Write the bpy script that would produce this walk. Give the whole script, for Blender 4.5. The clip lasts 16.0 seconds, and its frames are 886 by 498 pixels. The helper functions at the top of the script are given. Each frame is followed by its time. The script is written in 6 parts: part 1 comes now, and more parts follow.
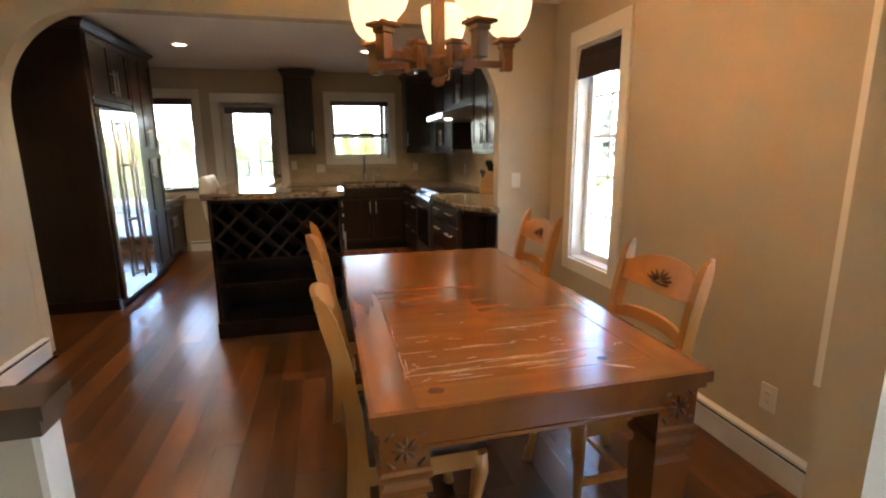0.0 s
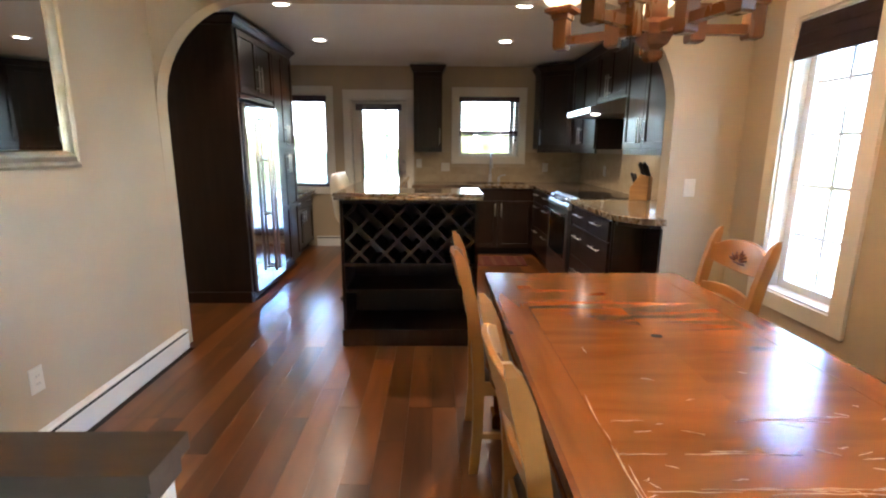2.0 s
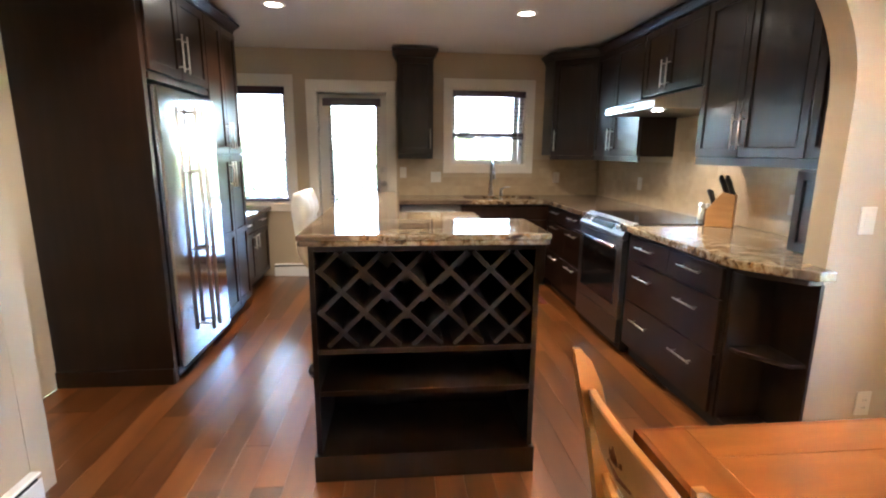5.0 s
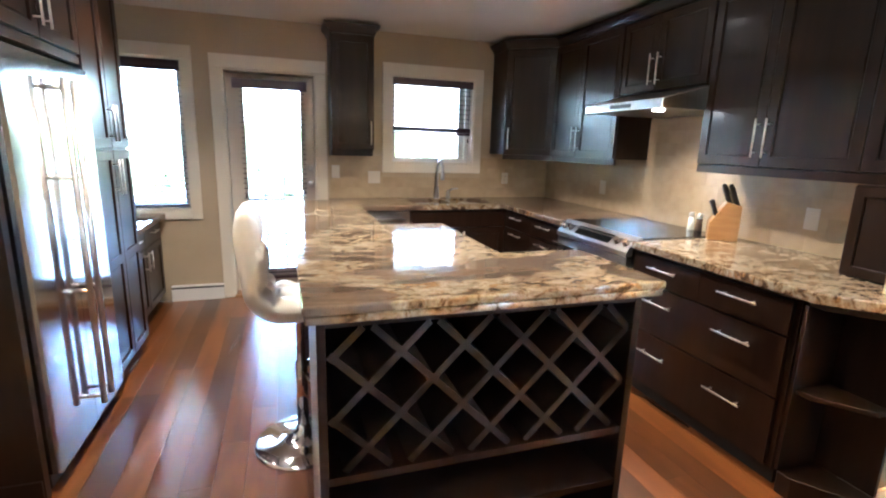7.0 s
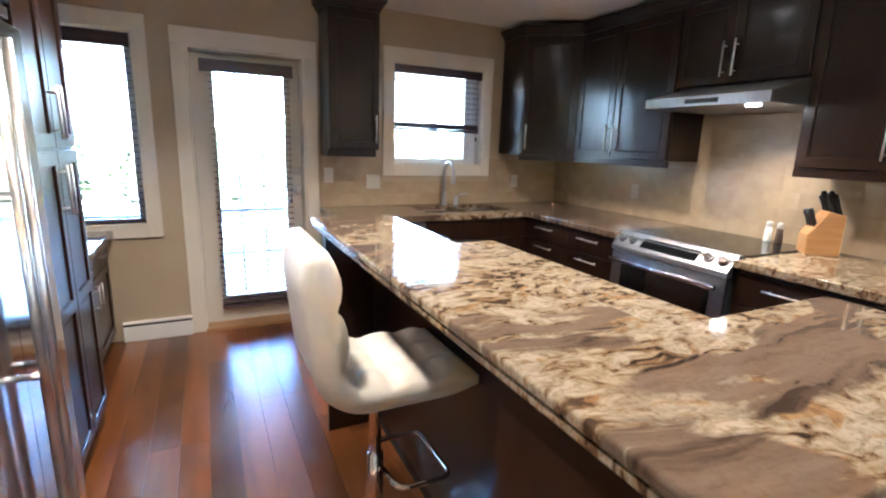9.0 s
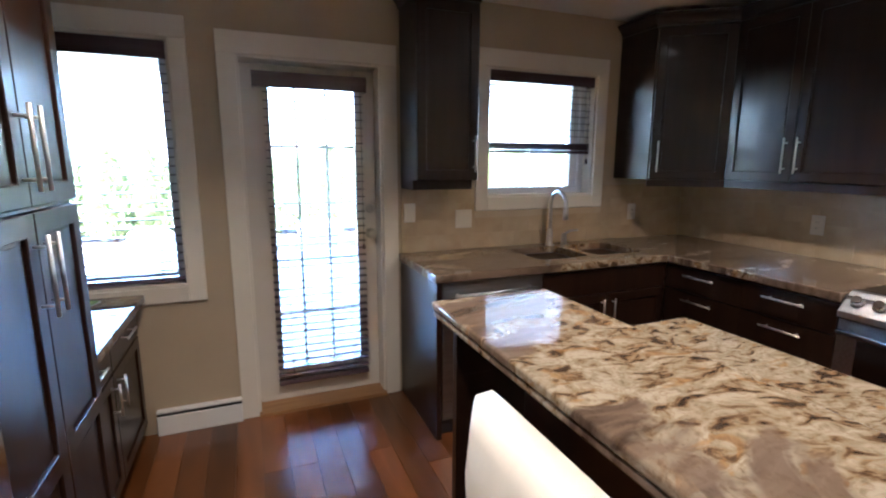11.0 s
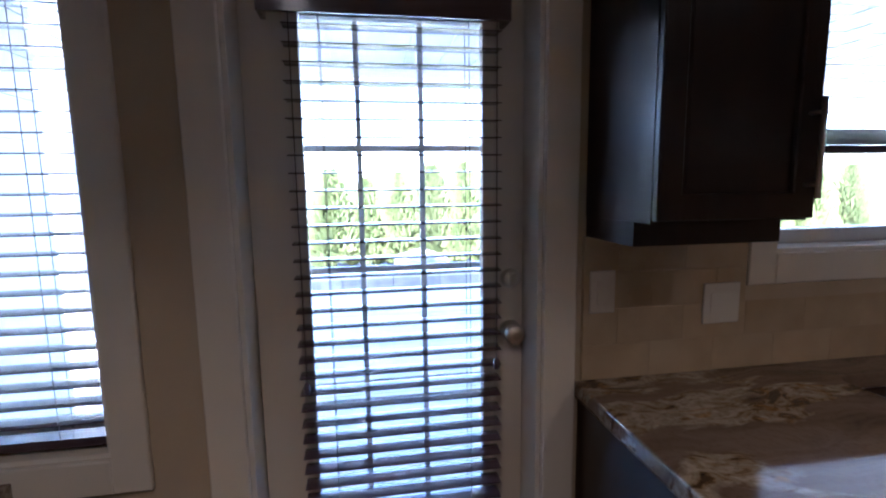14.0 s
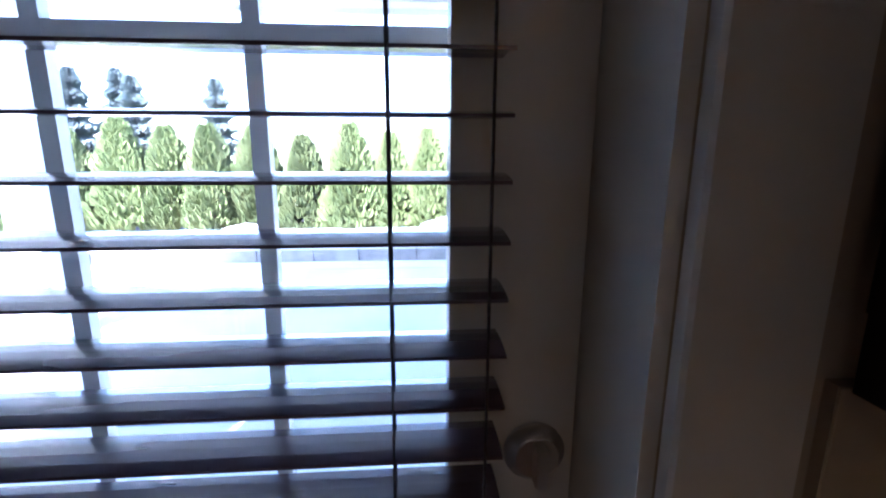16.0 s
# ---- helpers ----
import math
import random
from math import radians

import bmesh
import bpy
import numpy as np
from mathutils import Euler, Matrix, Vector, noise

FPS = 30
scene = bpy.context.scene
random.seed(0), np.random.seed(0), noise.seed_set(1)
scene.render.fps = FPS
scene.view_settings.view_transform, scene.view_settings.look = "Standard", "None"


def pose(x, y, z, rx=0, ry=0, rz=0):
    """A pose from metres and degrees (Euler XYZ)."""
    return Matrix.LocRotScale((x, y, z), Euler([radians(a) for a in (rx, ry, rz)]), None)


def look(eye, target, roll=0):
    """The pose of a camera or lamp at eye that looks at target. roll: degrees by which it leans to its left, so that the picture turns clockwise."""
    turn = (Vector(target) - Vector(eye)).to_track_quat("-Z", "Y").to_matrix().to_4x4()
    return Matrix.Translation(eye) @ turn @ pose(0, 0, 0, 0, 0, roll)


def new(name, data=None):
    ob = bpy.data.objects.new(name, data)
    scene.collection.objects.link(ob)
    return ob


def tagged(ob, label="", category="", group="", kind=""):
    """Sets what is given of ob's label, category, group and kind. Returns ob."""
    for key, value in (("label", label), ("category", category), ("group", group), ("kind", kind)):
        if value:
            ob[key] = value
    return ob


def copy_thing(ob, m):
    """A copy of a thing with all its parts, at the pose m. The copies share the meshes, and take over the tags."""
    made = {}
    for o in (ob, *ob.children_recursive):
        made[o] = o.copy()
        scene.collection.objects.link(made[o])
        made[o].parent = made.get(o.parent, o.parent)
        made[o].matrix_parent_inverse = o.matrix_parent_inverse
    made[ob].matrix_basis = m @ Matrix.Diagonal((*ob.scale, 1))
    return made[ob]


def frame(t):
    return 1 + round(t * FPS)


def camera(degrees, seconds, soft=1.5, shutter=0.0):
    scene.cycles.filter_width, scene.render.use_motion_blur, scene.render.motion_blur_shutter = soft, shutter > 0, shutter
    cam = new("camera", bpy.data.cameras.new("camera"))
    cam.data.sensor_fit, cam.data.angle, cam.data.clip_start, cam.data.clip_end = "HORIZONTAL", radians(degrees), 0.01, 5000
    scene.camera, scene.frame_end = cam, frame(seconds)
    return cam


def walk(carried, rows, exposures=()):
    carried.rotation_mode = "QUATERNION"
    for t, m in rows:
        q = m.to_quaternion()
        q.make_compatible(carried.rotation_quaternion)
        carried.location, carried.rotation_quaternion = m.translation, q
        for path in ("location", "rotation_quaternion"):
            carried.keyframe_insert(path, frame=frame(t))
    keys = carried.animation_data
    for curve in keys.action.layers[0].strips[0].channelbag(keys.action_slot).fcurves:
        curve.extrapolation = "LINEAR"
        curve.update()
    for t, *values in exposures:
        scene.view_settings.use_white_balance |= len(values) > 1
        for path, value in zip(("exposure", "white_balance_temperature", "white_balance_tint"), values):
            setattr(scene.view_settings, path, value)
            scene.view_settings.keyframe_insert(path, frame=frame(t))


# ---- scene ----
cam = camera(85.7, 16.0, soft=2.2)
PATH = [
    (0, (0.927, 0.789, 1.366), (1.392, 2.691, 0.958), -0.5),
    (0.5, (0.848, 0.902, 1.367), (1.198, 2.827, 0.954), -0.1),
    (1, (0.773, 1.0, 1.367), (1.026, 2.94, 0.95), 0.1),
    (1.5, (0.737, 1.117, 1.357), (0.873, 3.07, 0.948), 0.3),
    (2, (0.754, 1.272, 1.36), (0.784, 3.229, 0.95), 0.3),
    (2.5, (0.72, 1.457, 1.35), (0.719, 3.415, 0.941), 0.8),
    (3, (0.67, 1.708, 1.346), (0.691, 3.665, 0.931), 1.1),
    (5.5, (0.369, 2.778, 1.412), (0.663, 4.717, 1.021), 0.7),
    (6, (0.252, 2.969, 1.437), (0.687, 4.88, 1.037), 1.2),
    (6.5, (0.163, 3.17, 1.43), (0.694, 5.056, 1.026), 1.1),
    (7, (0.055, 3.358, 1.429), (0.677, 5.212, 1.007), 1.7),
    (7.5, (-0.071, 3.557, 1.43), (0.683, 5.356, 0.987), 2.4),
    (8, (-0.188, 3.759, 1.415), (0.662, 5.515, 0.973), 2.7),
    (10.5, (-0.415, 4.928, 1.451), (0.436, 6.699, 1.075), 0.6),
    (11, (-0.387, 5.185, 1.47), (0.349, 7.01, 1.115), 0.2),
    (11.5, (-0.317, 5.442, 1.499), (0.275, 7.319, 1.145), -0.5),
    (12, (-0.341, 5.737, 1.483), (0.204, 7.634, 1.156), -1.1),
    (12.5, (-0.294, 5.995, 1.47), (0.173, 7.918, 1.179), -0.9),
    (13, (-0.205, 6.248, 1.469), (0.165, 8.195, 1.2), -0.5),
    (13.5, (-0.181, 6.527, 1.447), (0.191, 8.478, 1.207), -0.3),
    (14, (-0.113, 6.81, 1.456), (0.217, 8.765, 1.193), -0.8),
    (14.5, (-0.027, 7.097, 1.503), (0.214, 9.049, 1.144), -1.4),
    (15, (0.038, 7.325, 1.488), (0.234, 9.283, 1.126), -0.4),
    (15.5, (0.133, 7.546, 1.473), (0.231, 9.509, 1.106), -0.7),
    (16, (0.184, 7.722, 1.473), (0.337, 9.668, 1.036), 0.2),
]
EXPOSURES = [(0.0, 4.78, 6250, 12), (1.0, 5.27, 5650, 11), (3.0, 5.4, 5350, 10), (5.5, 6.13, 5150, 10), (8.0, 6.27, 4800, 11), (11.0, 5.45, 4850, 14), (12.0, 4.85, 4850, 16), (12.5, 4.7, 4850, 18), (14.0, 4.1, 4850, 24), (15.0, 4.05, 4850, 25), (16.0, 3.68, 4850, 25)]
walk(cam, [(t, look(eye, target, roll)) for t, eye, target, roll in PATH], EXPOSURES)

# ---- light and sky ----
SUN_EL, SUN_AZ = 48.0, 205.0
world = bpy.data.worlds.new("sky")
scene.world = world
world.use_nodes = True
_wn = world.node_tree.nodes
_sky = _wn.new("ShaderNodeTexSky")
_sky.sky_type = "NISHITA"
_sky.sun_disc = False
_sky.sun_elevation, _sky.sun_rotation = radians(SUN_EL), radians(SUN_AZ)
_wn["Background"].inputs["Strength"].default_value = 0.15
world.node_tree.links.new(_sky.outputs["Color"], _wn["Background"].inputs["Color"])


def lamp(name, kind, energy, m, colour=(1, 1, 1), size=0.05, **extra):
    data = bpy.data.lights.new(name, kind)
    data.energy, data.color = energy, colour
    if kind == "AREA":
        data.shape, data.size, data.size_y = "RECTANGLE", extra["sx"], extra["sy"]
    elif kind == "SUN":
        data.angle = radians(0.5)
    else:
        data.shadow_soft_size = size
        if kind == "SPOT":
            data.spot_size, data.spot_blend = radians(extra["cone"]), 0.6
    ob = new(name, data)
    ob.matrix_world = m
    return ob


_a, _e = radians(SUN_AZ), radians(SUN_EL)
_to_sun = Vector((math.sin(_a) * math.cos(_e), math.cos(_a) * math.cos(_e), math.sin(_e)))
lamp("sun", "SUN", 5.0, look(_to_sun * 50, (0, 0, 0)), (1.0, 0.95, 0.86))
WARM = (1.0, 0.74, 0.47)
CANS = [(-0.43, 5.22), (1.43, 5.21), (-0.43, 6.46), (1.46, 6.46)]
for _x, _y in CANS:
    lamp("can_lamp", "SPOT", 1.9, look((_x, _y, 2.405), (_x, _y, 0)), WARM, 0.05, cone=120)
LAMP_AT = (1.40, 2.78)
for _i in range(5):
    _t = radians(72 * _i + 71)
    lamp("bulb_lamp", "POINT", 0.75, pose(LAMP_AT[0] + 0.29 * math.cos(_t), LAMP_AT[1] + 0.29 * math.sin(_t), 1.93), (1.0, 0.66, 0.34), 0.04)
lamp("hood_lamp", "SPOT", 0.7, look((2.30, 5.86, 1.672), (2.36, 5.86, 0.9)), WARM, 0.03, cone=130)


# ---- materials ----
def mat(name, c1, c2=None, rough=0.5, metal=0.0, stretch=(1, 1, 1), size=4.0, bump=0.05, fine=80.0, coat=0.0, rvar=0.12, rnd=0.0, spread=(0.35, 0.65), distort=0.0, spec=0.5, crough=0.12):
    """A surface with large stains and fine grain; c1 to c2 by the large noise, rnd by object."""
    m = bpy.data.materials.new(name)
    m.use_nodes = True
    n, l = m.node_tree.nodes, m.node_tree.links
    b = n["Principled BSDF"]
    b.inputs["Metallic"].default_value, b.inputs["Coat Weight"].default_value = metal, coat
    b.inputs["Coat Roughness"].default_value = crough
    b.inputs["Specular IOR Level"].default_value = spec
    tc, mp = n.new("ShaderNodeTexCoord"), n.new("ShaderNodeMapping")
    mp.inputs["Scale"].default_value = stretch
    src = tc.outputs["Object"]
    info = n.new("ShaderNodeObjectInfo")
    if rnd:
        add = n.new("ShaderNodeVectorMath")
        add.operation = "MULTIPLY_ADD"
        comb = n.new("ShaderNodeCombineXYZ")
        for k in range(3):
            l.new(info.outputs["Random"], comb.inputs[k])
        l.new(comb.outputs[0], add.inputs[0])
        add.inputs[1].default_value = (37.0, 53.0, 71.0)
        l.new(src, add.inputs[2])
        src = add.outputs[0]
    l.new(src, mp.inputs["Vector"])
    big, small = n.new("ShaderNodeTexNoise"), n.new("ShaderNodeTexNoise")
    big.inputs["Scale"].default_value, big.inputs["Detail"].default_value, big.inputs["Distortion"].default_value = size, 8, distort
    small.inputs["Scale"].default_value, small.inputs["Detail"].default_value = fine, 4
    l.new(mp.outputs[0], big.inputs["Vector"]), l.new(mp.outputs[0], small.inputs["Vector"])
    ramp = n.new("ShaderNodeValToRGB")
    ramp.color_ramp.elements[0].position, ramp.color_ramp.elements[1].position = spread
    ramp.color_ramp.elements[0].color = (*c1, 1)
    ramp.color_ramp.elements[1].color = (*(c2 or [v * 0.85 for v in c1]), 1)
    l.new(big.outputs["Fac"], ramp.inputs["Fac"])
    col = ramp.outputs["Color"]
    if rnd:
        hsv, mr = n.new("ShaderNodeHueSaturation"), n.new("ShaderNodeMapRange")
        mr.inputs["To Min"].default_value, mr.inputs["To Max"].default_value = 1 - rnd, 1 + rnd
        l.new(info.outputs["Random"], mr.inputs["Value"])
        l.new(mr.outputs[0], hsv.inputs["Value"]), l.new(col, hsv.inputs["Color"])
        col = hsv.outputs["Color"]
    l.new(col, b.inputs["Base Color"])
    rr = n.new("ShaderNodeMapRange")
    rr.inputs["To Min"].default_value, rr.inputs["To Max"].default_value = max(0.02, rough - rvar / 2), min(1, rough + rvar / 2)
    l.new(big.outputs["Fac"], rr.inputs["Value"]), l.new(rr.outputs[0], b.inputs["Roughness"])
    if bump:
        bp = n.new("ShaderNodeBump")
        bp.inputs["Strength"].default_value, bp.inputs["Distance"].default_value = bump, 0.004
        l.new(small.outputs["Fac"], bp.inputs["Height"]), l.new(bp.outputs[0], b.inputs["Normal"])
    return m


def glow(name, colour, strength):
    m = bpy.data.materials.new(name)
    m.use_nodes = True
    b = m.node_tree.nodes["Principled BSDF"]
    b.inputs["Base Color"].default_value = (*colour, 1)
    b.inputs["Emission Color"].default_value, b.inputs["Emission Strength"].default_value = (*colour, 1), strength
    b.inputs["Roughness"].default_value = 0.3
    return m


def glass_mat(name, tint=(1, 1, 1), rough=0.0):
    m = bpy.data.materials.new(name)
    m.use_nodes = True
    b = m.node_tree.nodes["Principled BSDF"]
    b.inputs["Base Color"].default_value = (*tint, 1)
    b.inputs["Transmission Weight"].default_value, b.inputs["IOR"].default_value = 1.0, 1.45
    b.inputs["Roughness"].default_value = rough
    return m


def granite(name, drift=0.575, pale=0.76, pools=()):
    """Cream stone with flowing brown and ochre flecks, crossed by smooth taupe drifts."""
    m = bpy.data.materials.new(name)
    m.use_nodes = True
    n, l = m.node_tree.nodes, m.node_tree.links
    b = n["Principled BSDF"]
    b.inputs["Roughness"].default_value = 0.07
    tc, warp, bend = n.new("ShaderNodeTexCoord"), n.new("ShaderNodeTexNoise"), n.new("ShaderNodeVectorMath")
    warp.inputs["Scale"].default_value, warp.inputs["Detail"].default_value = 2.3, 3
    bend.operation = "MULTIPLY_ADD"
    bend.inputs[1].default_value = (0.22, 0.22, 0.1)
    l.new(tc.outputs["Object"], warp.inputs["Vector"])
    l.new(warp.outputs["Color"], bend.inputs[0]), l.new(tc.outputs["Object"], bend.inputs[2])

    def field(scale, detail, distort, turn, stretch, rough=0.5):
        mp, tex = n.new("ShaderNodeMapping"), n.new("ShaderNodeTexNoise")
        mp.inputs["Rotation"].default_value, mp.inputs["Scale"].default_value = (0, 0, turn), stretch
        tex.inputs["Scale"].default_value, tex.inputs["Detail"].default_value = scale, detail
        tex.inputs["Distortion"].default_value, tex.inputs["Roughness"].default_value = distort, rough
        l.new(bend.outputs[0], mp.inputs["Vector"]), l.new(mp.outputs[0], tex.inputs["Vector"])
        return tex.outputs["Fac"]

    def ramp(fac, stops):
        r = n.new("ShaderNodeValToRGB")
        l.new(fac, r.inputs["Fac"])
        e = r.color_ramp.elements
        while len(e) < len(stops):
            e.new(0.5)
        for el, (p, c) in zip(e, stops):
            el.position, el.color = p, (*c, 1)
        return r.outputs["Color"]

    def mix(a, c, fac, kind="MIX"):
        node = n.new("ShaderNodeMix")
        node.data_type, node.blend_type = "RGBA", kind
        l.new(a, node.inputs["A"]), l.new(c, node.inputs["B"])
        if isinstance(fac, float):
            node.inputs["Factor"].default_value = fac
        else:
            l.new(fac, node.inputs["Factor"])
        return node.outputs["Result"]

    def shifted(fac, by, amount):
        node = n.new("ShaderNodeMath")
        node.operation = "MULTIPLY_ADD"
        l.new(by, node.inputs[0]), l.new(fac, node.inputs[2])
        node.inputs[1].default_value = amount
        return node.outputs[0]

    W1, K1 = (1, 1, 1), (0, 0, 0)
    p = pale
    crowd = field(3.2, 3, 0.4, 0.7, (1, 1.5, 1))
    flecks = shifted(field(21, 7, 0.9, 0.75, (0.85, 1.55, 1), 0.55), crowd, 0.34)
    cream = ramp(flecks, ((0.525, (0.062, 0.040, 0.026)), (0.575, (0.135, 0.085, 0.043)), (0.62, (0.235, 0.168, 0.094)), (0.67, (0.36 * p, 0.295 * p, 0.20 * p)), (0.80, (0.50 * p, 0.43 * p, 0.32 * p))))
    grain = ramp(field(95, 4, 0.3, 0.3, (1, 1, 1)), ((0.36, (0.62, 0.54, 0.46)), (0.47, (0.95, 0.92, 0.88)), (0.7, W1)))
    cream = mix(cream, grain, 0.75, "MULTIPLY")
    gold = ramp(field(13, 6, 1.2, 0.8, (0.7, 1.6, 1)), ((0.0, K1), (0.60, K1), (0.66, (0.75, 0.75, 0.75)), (1.0, (0.8, 0.8, 0.8))))
    ochre = ramp(field(60, 3, 0.5, 0.2, (1, 1, 1)), ((0.35, (0.17, 0.088, 0.026)), (0.65, (0.33, 0.195, 0.075))))
    cream = mix(cream, ochre, gold)
    taupe = ramp(field(4.6, 8, 0.5, 0.75, (0.45, 3.4, 1)), ((0.34, (0.060, 0.040, 0.028)), (0.44, (0.130, 0.092, 0.063)), (0.56, (0.180, 0.132, 0.094)), (0.70, (0.120, 0.086, 0.061))))
    taupe = mix(taupe, grain, 0.35, "MULTIPLY")
    where = field(1.9, 6, 0.7, 0.75, (0.7, 1.9, 1))
    for px, py, reach in pools:
        gap, fade = n.new("ShaderNodeVectorMath"), n.new("ShaderNodeMapRange")
        gap.operation = "DISTANCE"
        gap.inputs[1].default_value = (px, py, 0)
        l.new(bend.outputs[0], gap.inputs[0]), l.new(gap.outputs["Value"], fade.inputs["Value"])
        fade.inputs["From Max"].default_value, fade.inputs["To Min"].default_value, fade.inputs["To Max"].default_value = reach, 0.20, 0.0
        where = shifted(where, fade.outputs[0], 1.0)
    zone = ramp(where, ((0.0, K1), (drift - 0.012, K1), (drift + 0.012, W1), (1.0, W1)))
    l.new(mix(cream, taupe, zone), b.inputs["Base Color"])
    return m


WALL = mat("tan wall paint", (0.47, 0.385, 0.265), (0.43, 0.35, 0.24), 0.75, size=1.5, bump=0.12, fine=140)
CEIL = mat("ceiling paint", (0.78, 0.755, 0.71), (0.73, 0.70, 0.655), 0.85, size=1.2, bump=0.35, fine=90)
TRIM = mat("cream trim paint", (0.74, 0.69, 0.59), (0.69, 0.64, 0.54), 0.42, size=2, bump=0.03)
DOORP = mat("door paint", (0.66, 0.61, 0.52), (0.61, 0.56, 0.47), 0.4, size=2, bump=0.03)
HEATER = mat("white enamel", (0.78, 0.77, 0.74), (0.72, 0.71, 0.68), 0.4, size=3, bump=0.02)
# near-black that puts the shade of slots and recesses into the colour
BLACK = mat("gap shade black", (0.01, 0.01, 0.01), (0.02, 0.018, 0.016), 0.7)
FLOORW = mat("walnut plank", (0.074, 0.0230, 0.0056), (0.195, 0.0680, 0.0150), 0.29, stretch=(3.2, 0.45, 1), size=2.4, bump=0.03, fine=30, coat=0.45, rvar=0.08, rnd=0.42, spread=(0.25, 0.75), distort=0.5, spec=0.5, crough=0.17)
SUBFLOOR = mat("dark subfloor", (0.02, 0.012, 0.008), None, 0.8)
ESPRESSO = mat("espresso stained wood", (0.0120, 0.0053, 0.0028), (0.0215, 0.0094, 0.0047), 0.33, stretch=(6, 6, 0.6), size=3, bump=0.035, fine=40, coat=0.12, rvar=0.1, spec=0.33)
LATTICE = mat("espresso lattice", (0.0145, 0.0092, 0.0070), (0.023, 0.0148, 0.0110), 0.48, stretch=(3, 3, 3), size=3, spec=0.15)
TABLEW = mat("orange stained pine", (0.190, 0.061, 0.0098), (0.285, 0.100, 0.0175), 0.20, stretch=(4, 0.6, 2), size=3.2, bump=0.06, fine=24, coat=0.3, rnd=0.07, spread=(0.25, 0.75), distort=0.6)
TABLEX = mat("orange stained pine crosswise", (0.190, 0.061, 0.0098), (0.285, 0.100, 0.0175), 0.20, stretch=(0.6, 4, 2), size=3.2, bump=0.06, fine=24, coat=0.3, rnd=0.07, spread=(0.25, 0.75), distort=0.6)
CARVED = mat("dark carved wood", (0.10, 0.035, 0.012), (0.17, 0.058, 0.018), 0.55, size=30, bump=0.12, fine=60, spec=0.25)
TABLEL = mat("dark stained pine", (0.150, 0.046, 0.009), (0.215, 0.072, 0.0145), 0.19, stretch=(3, 3, 0.7), size=2.5, bump=0.05, fine=30, coat=0.3, spread=(0.25, 0.75), distort=0.6)
KNOT = mat("dark knot", (0.085, 0.028, 0.009), (0.13, 0.045, 0.013), 0.2, size=60, bump=0.0, coat=0.3)
SCRATCH = mat("pale scratched wood", (0.68, 0.47, 0.27), (0.50, 0.27, 0.11), 0.45, size=40, bump=0.2)
CHAIRW = mat("honey pine", (0.37, 0.148, 0.028), (0.47, 0.215, 0.050), 0.34, stretch=(4, 4, 0.7), size=3, bump=0.06, fine=40, coat=0.3, spread=(0.3, 0.7))
LEATHER = mat("brown leather", (0.030, 0.012, 0.008), (0.055, 0.022, 0.014), 0.35, size=14, bump=0.25, fine=120)
WHITEL = mat("cream leatherette", (0.78, 0.73, 0.63), (0.70, 0.65, 0.55), 0.42, size=10, bump=0.12, fine=140)
DARKSTEEL = mat("dark brushed steel", (0.30, 0.30, 0.305), (0.25, 0.25, 0.255), 0.36, metal=1.0, stretch=(0.6, 30, 30), size=3, bump=0.02, fine=60, rvar=0.06)
STEEL = mat("brushed steel", (0.56, 0.56, 0.57), (0.48, 0.48, 0.49), 0.32, metal=1.0, stretch=(30, 30, 0.6), size=3, bump=0.02, fine=60, rvar=0.05)
FRIDGE = mat("brushed fridge steel", (0.64, 0.64, 0.65), (0.60, 0.60, 0.61), 0.10, metal=1.0, stretch=(1, 1, 1), size=1, bump=0.0, rvar=0.02)
CHROME = mat("chrome", (0.80, 0.80, 0.82), (0.72, 0.72, 0.74), 0.07, metal=1.0, size=6, bump=0)
NICKEL = mat("brushed nickel", (0.66, 0.63, 0.58), (0.58, 0.55, 0.50), 0.34, metal=1.0, size=20, bump=0.02)
BLKGLASS = mat("black ceramic glass", (0.008, 0.008, 0.009), (0.012, 0.012, 0.013), 0.06, size=5, bump=0)
GRANITE = granite("cream and brown granite")
GRANITE_BAR = granite("drifted bar granite", 0.60, 0.77, ((-0.16, 1.24, 0.62), (-0.30, -0.58, 0.36), (0.22, -0.58, 0.26)))
GRANITE_DRIFT = granite("taupe drifted granite", 0.47, 0.72)
TILE = mat("beige wall tile", (0.47, 0.37, 0.235), (0.39, 0.30, 0.185), 0.20, size=9, bump=0.05, fine=50, rnd=0.05, spread=(0.3, 0.7))
GROUT = mat("grout", (0.45, 0.36, 0.24), (0.39, 0.31, 0.20), 0.9)
SLAT = mat("dark mahogany slat", (0.070, 0.048, 0.058), (0.095, 0.066, 0.078), 0.22, stretch=(0.6, 8, 8), size=4, bump=0.0, coat=0.8, rvar=0.06)
CLOTH = mat("dark plum shade cloth", (0.030, 0.016, 0.018), (0.042, 0.022, 0.024), 0.7, size=12, bump=0.15, fine=150, spec=0.3)
CORD = mat("dark cord", (0.03, 0.02, 0.018), None, 0.8)
VINYL = mat("white vinyl frame", (0.80, 0.80, 0.79), (0.75, 0.75, 0.74), 0.35, bump=0.01)
PLATE = mat("ivory plate", (0.64, 0.60, 0.51), (0.60, 0.56, 0.47), 0.35, bump=0.01)
BEECH = mat("beech block", (0.44, 0.245, 0.092), (0.36, 0.195, 0.070), 0.4, stretch=(1, 1, 6), size=5)
HANDLE = mat("black plastic", (0.012, 0.012, 0.013), (0.02, 0.02, 0.02), 0.4)
OAK = mat("oak threshold", (0.36, 0.20, 0.08), (0.28, 0.15, 0.06), 0.4, stretch=(1, 8, 1))
